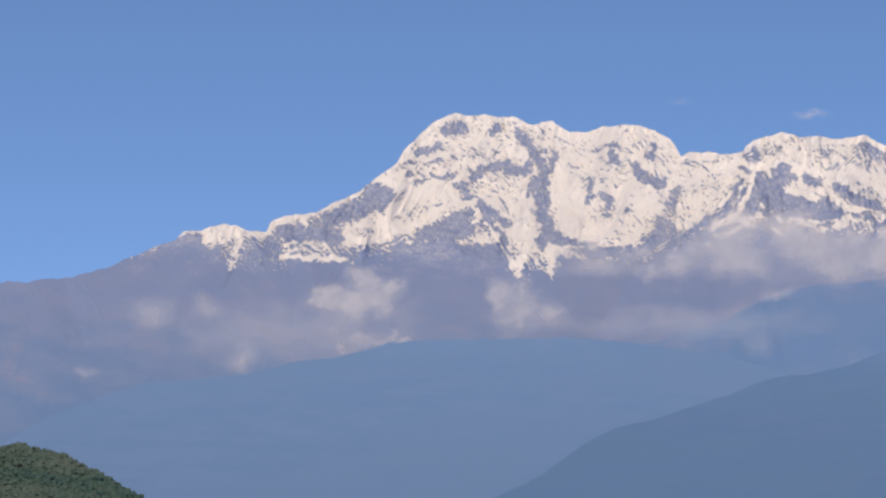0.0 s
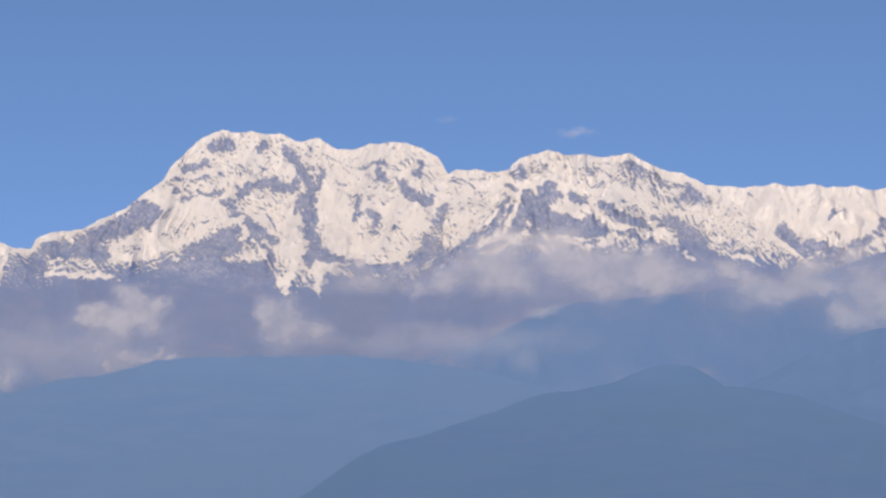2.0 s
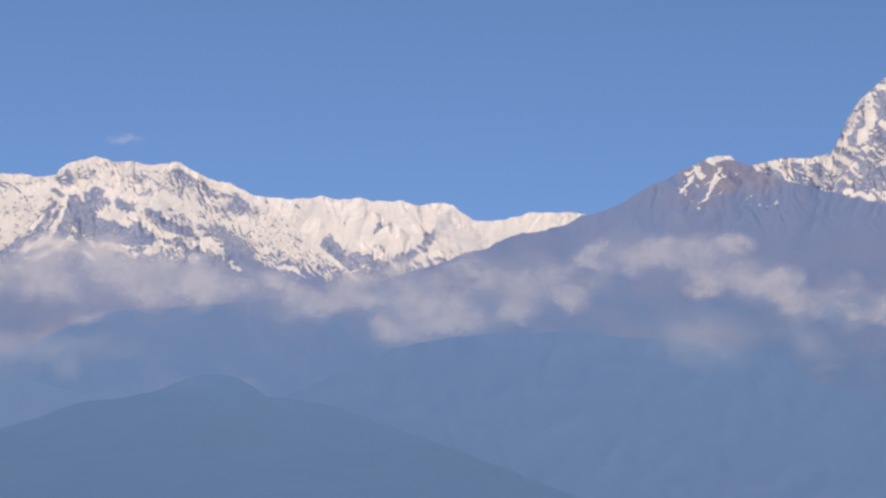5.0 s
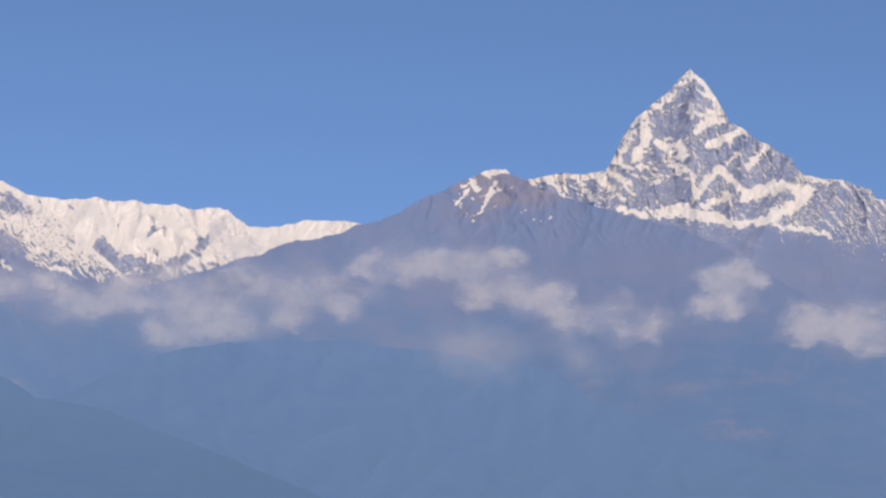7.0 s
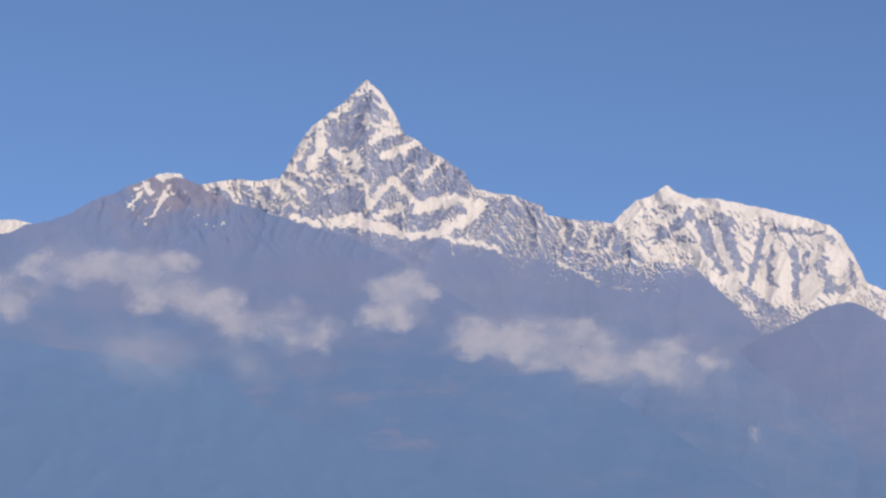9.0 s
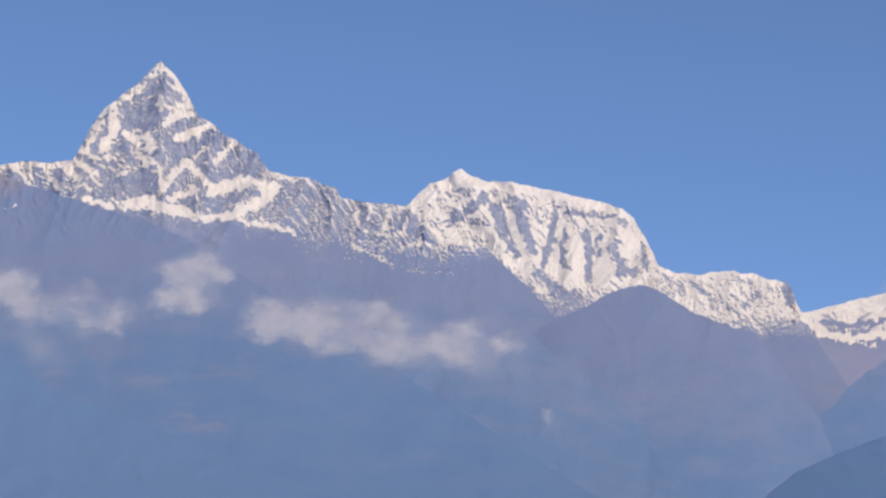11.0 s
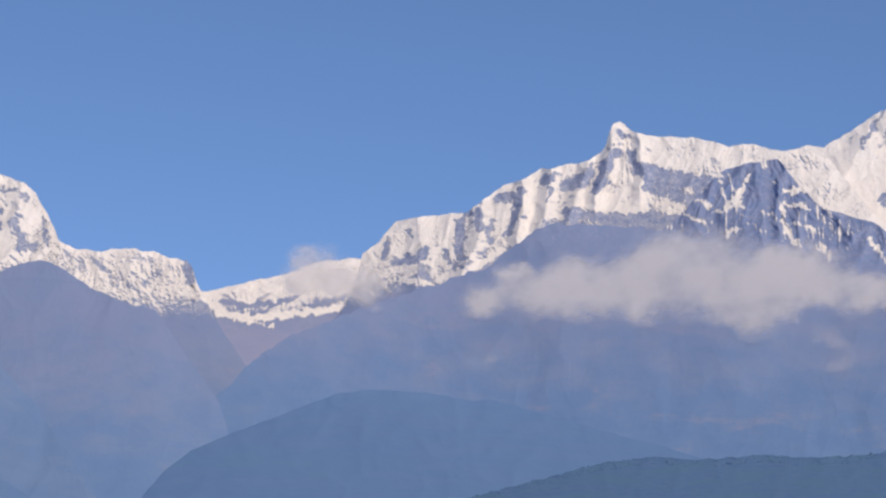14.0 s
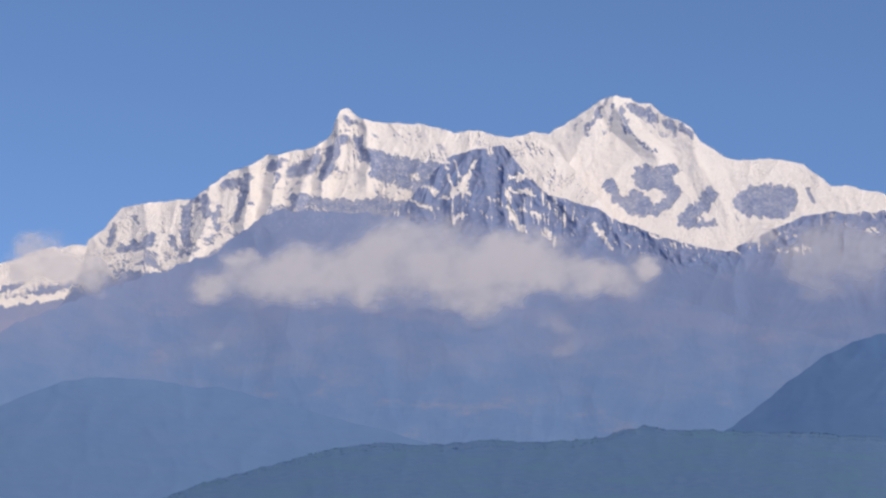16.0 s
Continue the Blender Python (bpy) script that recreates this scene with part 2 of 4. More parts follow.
    face = fall[up > 0.9]
    fall = fall / ((face if face.size > 500 else fall).std() + 1e-9)
    r = r + fine * 0.055 * bulk * unit * ribs * (0.08 + 0.92 * up) * smooth(0.02, 0.6, c)[None, :]
    r = r - r.min()
    d = d - r * (1 - 0.9 * foot)
    creep = np.maximum(0.3, 6.0 * -gap / 0.03 * 0.05)
    creep = np.cumsum(creep, axis=0)
    d = np.minimum.accumulate(d + creep, axis=0) - creep
    zz = d * np.tan(np.radians(el))
    # the far side
    back = np.array([1, 0.8, 0.6, 0.4, 0.25, 0.12, 0.05, 0.015, 0.003])[:, None]
    db = d[:1] + back * 0.14 * dc[None, :]
    zb = zz[:1] * (1 - back ** 1.1)
    d, zz, a2 = np.concatenate([db, d]), np.concatenate([zb, zz]), np.concatenate([np.broadcast_to(az[None, :], db.shape), a2])
    el = np.concatenate([np.broadcast_to(c[None, :], db.shape), el])
    fall = np.concatenate([np.broadcast_to(fall[:1], db.shape), fall])
    ar = np.radians(a2)
    xyz = np.stack([d * np.sin(ar), d * np.cos(ar), zz + EYE * (zz > 0.5)], -1)
    cover = np.zeros(el.shape)
    if snowline is not None:
        gu, gv = np.gradient(xyz, axis=0), np.gradient(xyz, axis=1)
        nrm = np.cross(gu, gv)
        nz = np.abs(nrm[..., 2]) / (np.linalg.norm(nrm, axis=-1) + 1e-9)
        nz[:12] = nz[12]
        line = along(snowline, a2)
        py = el + 0.10 * fbm(a2 * 4 - 9, el * 4 + seed, 5, 0.65)
        cover = 0.5 + np.clip((py - line) * 1.3, -2.5, cap) - speck * 0.25 * (np.clip(fall, -2.2, 2.2) - 0.1) + bare * 0.8 * np.clip(nz - steep * 0.62, -0.3, 0.15) + 0.16 * fbm(a2 * 2.2 + seed * 5, el * 2.2, 4)
        cover = cover + rim * (1 - smooth(0.02, 0.16, c[None, :] - el))
        mx, my = a2 + 0.06 * fbm(a2 * 6 + seed, el * 6, 4, 0.65), el + 0.06 * fbm(a2 * 6 - 9, el * 6 + seed, 4, 0.65)
        for half, amount, *run in marks:
            run = np.array(run)
            near_by = np.where((mx > run[:, 0].min() - 3 * half) & (mx < run[:, 0].max() + 3 * half) & (my > run[:, 1].min() - 3 * half) & (my < run[:, 1].max() + 3 * half))
            qx, qy, off = mx[near_by], my[near_by], np.full(len(near_by[0]), 9.0)
            for (ax, ay), (bx, by) in zip(run[:-1], run[1:]):
                t = np.clip(((qx - ax) * (bx - ax) + (qy - ay) * (by - ay)) / ((bx - ax) ** 2 + (by - ay) ** 2 + 1e-9), 0, 1)
                off = np.minimum(off, np.hypot(qx - ax - t * (bx - ax), qy - ay - t * (by - ay)))
            cover[near_by] += 0.8 * amount * (1 - smooth(0.4, 1.4, off / half))
    cover = np.clip(cover, -0.5, 1.5)
    if snowline is None:
        hill = sheet(name, xyz[::-1, ::-1], material)
        gu, gv = np.gradient(xyz, axis=0), np.gradient(xyz, axis=1)
        nrm = np.cross(gu, gv)
        nrm[8] = nrm[9] = nrm[10] = nrm[11] = nrm[12]
        nrm = nrm * np.sign(np.median(nrm[..., 2]))
        nrm = (nrm / (np.linalg.norm(nrm, axis=-1, keepdims=True) + 1e-9))[::-1, ::-1].reshape(-1, 3)
        hill.data.normals_split_custom_set_from_vertices(nrm.astype(np.float32))
        return tagged(hill, label, "hill")
    # snow, rock and the grown slopes below are parts of the mountain
    zone = np.where(el < along(split or calm, a2) - 0.35, 2, np.where(cover > 0.5, 0, 1))[:-1, :-1]
    gu, gv = np.gradient(xyz, axis=0), np.gradient(xyz, axis=1)
    nrm = np.cross(gu, gv)
    nrm[9] = nrm[10] = nrm[11]
    nrm = nrm * np.sign(np.median(nrm[..., 2]))
    nrm = nrm / (np.linalg.norm(nrm, axis=-1, keepdims=True) + 1e-9)
    whole = tagged(new(name), label, "mountain")
    whole.location = (float(xyz[..., 0].mean()), float(xyz[..., 1].mean()), 0)
    i = np.arange(a2.size).reshape(a2.shape)
    quads = np.stack([i[:-1, :-1], i[:-1, 1:], i[1:, 1:], i[1:, :-1]], -1)[:, :, ::-1]
    for k, (part_name, part_label) in enumerate((("snow_cover", "sunlit white snow"), ("rock_face", "bare grey rock"), ("lower_slope", "hazy blue-grey lower slope"))):
        q = quads[zone == k]
        if len(q) < 40:
            continue
        used, q = np.unique(q, return_inverse=True)
        q = q.reshape(-1, 4)
        me = bpy.data.meshes.new(part_name)
        me.vertices.add(len(used))
        me.vertices.foreach_set("co", xyz.reshape(-1, 3)[used].reshape(-1).astype(np.float32))
        me.loops.add(q.size)
        me.loops.foreach_set("vertex_index", q.reshape(-1).astype(np.int32))
        me.polygons.add(len(q))
        me.polygons.foreach_set("loop_start", np.arange(0, q.size, 4, dtype=np.int32))
        me.update(calc_edges=True)
        me.polygons.foreach_set("use_smooth", np.ones(len(q), dtype=bool))
        me.attributes.new("snow", "FLOAT", "POINT").data.foreach_set("value", cover.reshape(-1)[used].astype(np.float32))
        me.normals_split_custom_set_from_vertices(nrm.reshape(-1, 3)[used].astype(np.float32))
        me.materials.append(material)
        ob = new(part_name, me)
        ob.parent = whole
        ob.matrix_parent_inverse = Matrix.Translation(-whole.location)
        ob["label"] = part_label
    return whole


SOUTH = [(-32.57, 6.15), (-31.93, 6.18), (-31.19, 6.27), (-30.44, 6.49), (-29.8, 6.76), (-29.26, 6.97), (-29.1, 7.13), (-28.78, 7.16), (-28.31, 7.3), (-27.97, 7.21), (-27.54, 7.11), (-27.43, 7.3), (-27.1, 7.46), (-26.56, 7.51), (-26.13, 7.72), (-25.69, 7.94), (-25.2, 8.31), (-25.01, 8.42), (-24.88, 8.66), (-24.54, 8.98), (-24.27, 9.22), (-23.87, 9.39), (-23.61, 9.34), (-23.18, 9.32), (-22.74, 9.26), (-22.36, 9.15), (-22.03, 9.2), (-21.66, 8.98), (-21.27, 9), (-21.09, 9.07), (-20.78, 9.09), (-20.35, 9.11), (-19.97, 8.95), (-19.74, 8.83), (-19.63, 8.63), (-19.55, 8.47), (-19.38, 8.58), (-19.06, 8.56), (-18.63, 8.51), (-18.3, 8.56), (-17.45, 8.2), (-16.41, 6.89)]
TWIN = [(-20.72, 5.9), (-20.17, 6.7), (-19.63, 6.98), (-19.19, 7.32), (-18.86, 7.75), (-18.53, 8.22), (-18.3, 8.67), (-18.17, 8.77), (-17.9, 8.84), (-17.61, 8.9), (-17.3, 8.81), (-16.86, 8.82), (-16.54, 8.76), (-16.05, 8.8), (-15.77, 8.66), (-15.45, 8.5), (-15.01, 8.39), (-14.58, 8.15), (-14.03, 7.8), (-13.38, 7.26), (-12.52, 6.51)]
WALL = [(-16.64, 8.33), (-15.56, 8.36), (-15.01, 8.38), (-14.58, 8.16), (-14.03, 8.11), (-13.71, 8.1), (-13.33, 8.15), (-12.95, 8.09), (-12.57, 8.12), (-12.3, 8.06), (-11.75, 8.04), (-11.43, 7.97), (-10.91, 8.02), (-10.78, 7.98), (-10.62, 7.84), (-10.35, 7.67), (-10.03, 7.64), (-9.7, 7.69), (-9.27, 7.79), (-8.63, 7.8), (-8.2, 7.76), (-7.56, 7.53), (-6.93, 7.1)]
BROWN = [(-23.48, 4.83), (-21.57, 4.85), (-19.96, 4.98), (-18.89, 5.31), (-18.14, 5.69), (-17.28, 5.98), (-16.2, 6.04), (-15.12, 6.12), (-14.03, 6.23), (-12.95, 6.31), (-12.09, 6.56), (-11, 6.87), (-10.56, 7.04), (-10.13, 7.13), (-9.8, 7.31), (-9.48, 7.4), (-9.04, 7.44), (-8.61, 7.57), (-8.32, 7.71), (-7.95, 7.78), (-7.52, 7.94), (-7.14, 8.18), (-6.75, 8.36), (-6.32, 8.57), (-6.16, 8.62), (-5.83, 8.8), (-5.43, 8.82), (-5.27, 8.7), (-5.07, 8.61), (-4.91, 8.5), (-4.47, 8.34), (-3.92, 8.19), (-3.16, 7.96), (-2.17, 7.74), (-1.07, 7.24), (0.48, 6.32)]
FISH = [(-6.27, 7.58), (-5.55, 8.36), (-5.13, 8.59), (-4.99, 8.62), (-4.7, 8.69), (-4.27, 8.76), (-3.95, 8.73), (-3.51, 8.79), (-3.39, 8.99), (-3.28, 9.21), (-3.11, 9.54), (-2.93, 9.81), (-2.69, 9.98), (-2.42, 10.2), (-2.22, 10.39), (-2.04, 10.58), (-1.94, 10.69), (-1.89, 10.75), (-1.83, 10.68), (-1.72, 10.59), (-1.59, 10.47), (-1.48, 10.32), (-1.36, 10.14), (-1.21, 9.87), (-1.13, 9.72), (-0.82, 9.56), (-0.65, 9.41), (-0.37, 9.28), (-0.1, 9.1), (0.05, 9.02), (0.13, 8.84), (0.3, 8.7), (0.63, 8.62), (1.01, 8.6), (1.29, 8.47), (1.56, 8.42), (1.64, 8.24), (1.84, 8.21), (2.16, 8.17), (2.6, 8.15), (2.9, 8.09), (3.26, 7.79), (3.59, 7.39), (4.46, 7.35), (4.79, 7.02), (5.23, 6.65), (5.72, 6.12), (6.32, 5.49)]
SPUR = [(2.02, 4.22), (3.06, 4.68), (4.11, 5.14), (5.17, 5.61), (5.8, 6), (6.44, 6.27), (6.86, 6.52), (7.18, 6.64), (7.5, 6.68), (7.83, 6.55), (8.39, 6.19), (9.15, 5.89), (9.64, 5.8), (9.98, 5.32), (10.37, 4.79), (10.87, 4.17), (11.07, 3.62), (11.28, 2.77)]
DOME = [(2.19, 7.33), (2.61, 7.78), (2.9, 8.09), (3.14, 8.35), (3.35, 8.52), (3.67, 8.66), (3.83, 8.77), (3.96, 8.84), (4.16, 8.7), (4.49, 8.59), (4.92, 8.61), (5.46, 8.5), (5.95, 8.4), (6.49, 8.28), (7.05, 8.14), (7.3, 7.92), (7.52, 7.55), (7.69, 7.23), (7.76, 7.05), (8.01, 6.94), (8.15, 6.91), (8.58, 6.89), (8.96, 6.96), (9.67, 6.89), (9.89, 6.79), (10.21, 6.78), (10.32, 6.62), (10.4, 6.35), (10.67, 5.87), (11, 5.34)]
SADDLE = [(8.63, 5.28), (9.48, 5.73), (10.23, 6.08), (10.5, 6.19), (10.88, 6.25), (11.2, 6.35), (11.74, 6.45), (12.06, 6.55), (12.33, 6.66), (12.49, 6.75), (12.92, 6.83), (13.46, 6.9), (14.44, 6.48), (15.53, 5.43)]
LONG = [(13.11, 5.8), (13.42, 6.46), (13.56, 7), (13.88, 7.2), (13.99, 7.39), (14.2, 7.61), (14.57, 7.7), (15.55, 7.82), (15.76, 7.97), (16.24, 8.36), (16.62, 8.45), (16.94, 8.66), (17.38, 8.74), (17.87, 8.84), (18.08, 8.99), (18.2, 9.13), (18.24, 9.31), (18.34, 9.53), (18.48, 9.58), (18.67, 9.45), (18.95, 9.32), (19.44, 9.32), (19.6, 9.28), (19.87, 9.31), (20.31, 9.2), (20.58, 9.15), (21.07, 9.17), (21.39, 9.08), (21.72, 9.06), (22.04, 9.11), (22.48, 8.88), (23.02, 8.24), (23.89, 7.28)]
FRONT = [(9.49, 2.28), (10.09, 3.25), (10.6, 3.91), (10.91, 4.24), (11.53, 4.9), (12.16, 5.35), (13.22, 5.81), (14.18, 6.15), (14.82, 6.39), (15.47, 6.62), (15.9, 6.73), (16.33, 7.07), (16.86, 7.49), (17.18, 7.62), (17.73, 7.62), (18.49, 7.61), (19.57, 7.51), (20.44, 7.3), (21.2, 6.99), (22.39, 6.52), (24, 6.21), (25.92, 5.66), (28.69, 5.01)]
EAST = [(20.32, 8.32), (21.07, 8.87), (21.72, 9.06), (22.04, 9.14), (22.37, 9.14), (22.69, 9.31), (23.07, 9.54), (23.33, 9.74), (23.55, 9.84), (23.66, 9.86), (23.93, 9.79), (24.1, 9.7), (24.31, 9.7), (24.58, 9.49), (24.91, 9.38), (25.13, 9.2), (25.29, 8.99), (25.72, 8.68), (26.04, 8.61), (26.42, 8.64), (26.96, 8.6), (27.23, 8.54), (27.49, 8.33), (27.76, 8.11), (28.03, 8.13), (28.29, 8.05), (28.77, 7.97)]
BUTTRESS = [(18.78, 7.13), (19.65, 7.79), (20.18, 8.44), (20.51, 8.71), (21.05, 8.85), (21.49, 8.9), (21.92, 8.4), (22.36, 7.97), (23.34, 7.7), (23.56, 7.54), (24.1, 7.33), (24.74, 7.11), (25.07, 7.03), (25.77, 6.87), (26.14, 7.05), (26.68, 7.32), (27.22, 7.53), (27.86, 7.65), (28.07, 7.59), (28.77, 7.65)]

# marks of bare rock (-), a few of them painted shade, and snow (+): half width, amount, then the bearings and heights
# they run along
SOUTH_ROCK = [(0.096, -0.6, (-24.1, 9.03), (-23.72, 9.13)), (0.043, -0.7, (-24.05, 8.95), (-23.67, 9.02)), (0.064, -0.8, (-23.05, 9.11), (-23.18, 8.95)), (0.075, -0.9, (-24.59, 8.62), (-24.21, 8.74)), (0.086, -0.8, (-23.57, 8.11), (-23.35, 8.32)), (0.107, -0.9, (-23.18, 8.34), (-22.86, 8.37)), (0.086, -0.8, (-22.86, 8.27), (-22.53, 8.26), (-22.46, 8.4)), (0.086, -1.0, (-22.69, 8.99), (-22.47, 8.77), (-22.26, 8.45), (-22.17, 8.26)), (0.128, -0.9, (-22.15, 8.21), (-22.27, 7.89), (-22.21, 7.56), (-22.11, 7.29), (-22.22, 6.92)), (0.064, -0.6, (-22.39, 8.1), (-22.48, 7.78)), (0.053, -0.6, (-24.65, 8.01), (-24.38, 8.17), (-24.11, 8.11), (-23.89, 8.24))]
SOUTH_ROCK_B = [(0.086, -1.0, (-23.89, 8.01), (-23.68, 7.79), (-23.41, 7.63), (-23.08, 7.41), (-22.92, 7.25)), (0.107, -1.0, (-23.57, 7.47), (-23.9, 7.34), (-24.33, 7.13), (-24.55, 7.06)), (0.161, -1.0, (-23.68, 7.17), (-24.22, 6.95)), (0.128, -0.9, (-23.35, 7.34), (-23.01, 6.95)), (0.235, -1.0, (-24.87, 6.67), (-23.79, 6.63), (-23.04, 6.65)), (0.128, -0.6, (-25.62, 8.01), (-25.19, 7.8), (-25.3, 7.47)), (0.171, -0.6, (-26.59, 7.35), (-25.73, 7.58), (-25.41, 7.88)), (0.139, -0.8, (-27.24, 7.13), (-26.16, 7.02)), (0.064, -0.9, (-20.9, 8.73), (-20.79, 8.46)), (0.096, -0.8, (-20.41, 8.32), (-20.25, 8.08), (-19.93, 7.97)), (0.064, -0.8, (-20.06, 8.7), (-20.14, 8.49))]
SOUTH_ROCK_C = [(0.086, -0.6, (-21.02, 7.79), (-20.91, 7.66), (-20.99, 7.44)), (0.053, -0.5, (-21.28, 8.09), (-21.34, 7.66)), (0.139, -0.5, (-19.99, 7.19), (-19.77, 7.53), (-19.66, 7.85)), (0.107, -0.6, (-20.32, 6.89), (-19.78, 7.16)), (0.118, -0.6, (-22.06, 7.0), (-21.19, 6.71), (-20.32, 6.72), (-19.67, 6.99)), (0.053, -0.6, (-21.96, 8.58), (-22.04, 8.26))]
SOUTH_SNOW = [(0.064, 1.2, (-23.51, 7.68), (-24.0, 7.63), (-24.33, 7.47), (-24.76, 7.2), (-25.41, 6.99), (-25.95, 6.94)), (0.053, 1.0, (-23.57, 7.59), (-23.3, 7.25), (-23.09, 6.98), (-22.87, 6.6), (-22.71, 6.28)), (0.053, 0.9, (-22.47, 6.97), (-22.6, 6.6), (-22.71, 6.33)), (0.032, 0.9, (-24.82, 6.99), (-24.66, 6.72), (-24.44, 6.56)), (0.064, 0.6, (-22.06, 6.7), (-22.06, 6.27), (-22.0, 5.92)), (0.043, 0.9, (-27.24, 6.67), (-26.59, 6.62), (-26.06, 6.62)), (0.107, 0.6, (-25.3, 7.37), (-24.87, 7.69), (-24.22, 7.9), (-23.78, 7.81)), (0.032, 0.7, (-27.92, 7.37), (-28.03, 6.94), (-28.28, 6.51)), (0.032, 0.7, (-26.81, 7.37), (-26.75, 6.99)), (0.267, 0.4, (-21.83, 7.99), (-21.51, 7.12))]
SOUTH_SNOW_B = [(0.032, 0.7, (-22.06, 6.8), (-21.41, 6.79), (-20.32, 6.86)), (0.027, 0.8, (-19.76, 7.95), (-19.0, 7.99))]
SOUTH_WEST_RIDGE = [(0.193, -0.5, (-27.86, 6.92), (-27.43, 6.81)), (0.193, -0.45, (-27.32, 7.03), (-26.56, 7.11), (-25.91, 7.43), (-25.26, 7.86)), (0.214, -1.0, (-29.37, 6.76), (-28.89, 6.9)), (0.15, -0.6, (-27.0, 6.49), (-26.35, 6.43)), (0.096, 0.9, (-28.67, 6.97), (-28.29, 7.19), (-28.02, 7.11)), (0.043, 0.8, (-28.02, 7.03), (-28.08, 6.71), (-28.24, 6.38)), (0.043, 0.9, (-27.21, 6.65), (-26.56, 6.62), (-26.13, 6.62))]
TWIN_ROCK = [(0.139, -1.0, (-18.02, 8.04), (-18.14, 7.61), (-18.34, 7.4)), (0.214, -1.2, (-17.81, 7.82), (-17.49, 7.49), (-17.06, 7.43), (-16.74, 7.35)), (0.193, -1.2, (-17.7, 8.03), (-17.82, 7.39)), (0.107, -0.8, (-17.16, 8.02), (-16.94, 7.91)), (0.053, -0.8, (-17.64, 8.3), (-17.48, 8.14), (-17.37, 8.03)), (0.053, -0.8, (-18.44, 7.94), (-18.69, 7.46), (-18.84, 7.14)), (0.043, -0.8, (-18.24, 7.97), (-18.56, 7.4)), (0.096, -0.6, (-18.9, 7.41), (-19.23, 7.2), (-19.78, 6.89)), (0.086, -0.6, (-16.62, 7.9), (-16.41, 7.68), (-16.08, 7.52)), (0.128, -0.8, (-15.98, 7.41), (-15.33, 7.5), (-15.01, 7.33), (-14.69, 7.11)), (0.107, -0.6, (-16.3, 7.41), (-15.66, 7.11), (-15.35, 6.78))]
TWIN_ROCK_B = [(0.161, -0.8, (-15.12, 7.09), (-14.59, 6.81)), (0.235, -0.3, (-16.06, 8.53), (-15.53, 8.2), (-14.99, 7.97)), (0.15, -0.3, (-14.89, 8.02), (-14.57, 7.85))]
TWIN_SNOW = [(0.043, 1.2, (-17.7, 7.82), (-17.32, 7.76), (-16.95, 7.61)), (0.043, 0.9, (-17.91, 8.15), (-17.65, 7.93), (-17.49, 7.79)), (0.053, 1.0, (-16.94, 7.86), (-16.62, 7.58), (-16.3, 7.41), (-15.87, 7.35), (-15.55, 7.18)), (0.064, 0.9, (-18.13, 8.2), (-18.3, 7.72), (-18.53, 7.3), (-18.91, 7.17)), (0.027, 1.0, (-18.14, 7.67), (-17.93, 7.45), (-17.71, 7.37)), (0.032, 1.0, (-18.58, 7.28), (-17.93, 7.31), (-17.28, 7.22), (-16.63, 7.21)), (0.064, 1.0, (-15.71, 7.51), (-15.44, 7.29), (-15.18, 7.06), (-14.92, 6.79)), (0.043, 0.8, (-15.82, 7.24), (-15.67, 6.97)), (0.043, 1.1, (-14.0, 6.84), (-13.72, 6.73)), (0.043, 0.5, (-19.23, 7.31), (-18.57, 7.73))]
WALL_MARKS = [(0.128, -0.35, (-14.23, 8.06), (-13.68, 8.0)), (0.15, -0.8, (-13.14, 7.3), (-12.98, 6.96)), (0.053, -0.6, (-12.16, 7.62), (-12.27, 7.41)), (0.107, -0.8, (-11.84, 6.96), (-11.4, 7.12), (-11.18, 7.38)), (0.107, -0.6, (-13.68, 7.25), (-13.36, 7.14)), (0.096, -0.6, (-12.71, 6.98), (-12.16, 6.82)), (0.064, -0.4, (-13.14, 7.9), (-12.87, 7.63)), (0.193, 0.4, (-14.23, 7.84), (-14.33, 7.41)), (0.193, 0.4, (-12.59, 7.84), (-12.7, 7.3)), (0.214, 0.4, (-11.7, 7.62), (-11.84, 7.19))]
FISH_SNOW = [(0.053, 1.2, (-1.88, 10.66), (-1.82, 10.56)), (0.043, 0.8, (-1.88, 10.62), (-1.99, 10.49), (-2.2, 10.27), (-2.47, 10.02), (-2.79, 9.9), (-3.06, 9.65)), (0.064, 1.0, (-1.77, 10.57), (-1.61, 10.47), (-1.43, 10.15), (-1.3, 9.94)), (0.064, 1.0, (-1.87, 10.03), (-1.84, 9.85), (-1.59, 9.87), (-1.34, 9.96)), (0.096, 1.1, (-2.79, 9.69), (-2.7, 9.42), (-2.85, 9.2), (-2.93, 9.04)), (0.075, 0.9, (-3.05, 9.46), (-3.16, 9.19), (-3.31, 8.92)), (0.053, 1.0, (-2.51, 9.37), (-2.28, 9.05), (-2.17, 8.9), (-2.11, 8.74)), (0.075, 1.0, (-2.45, 9.3), (-2.23, 9.16), (-2.07, 9.27), (-2.02, 9.03)), (0.053, 1.1, (-1.8, 9.53), (-1.42, 9.71), (-1.21, 9.76))]
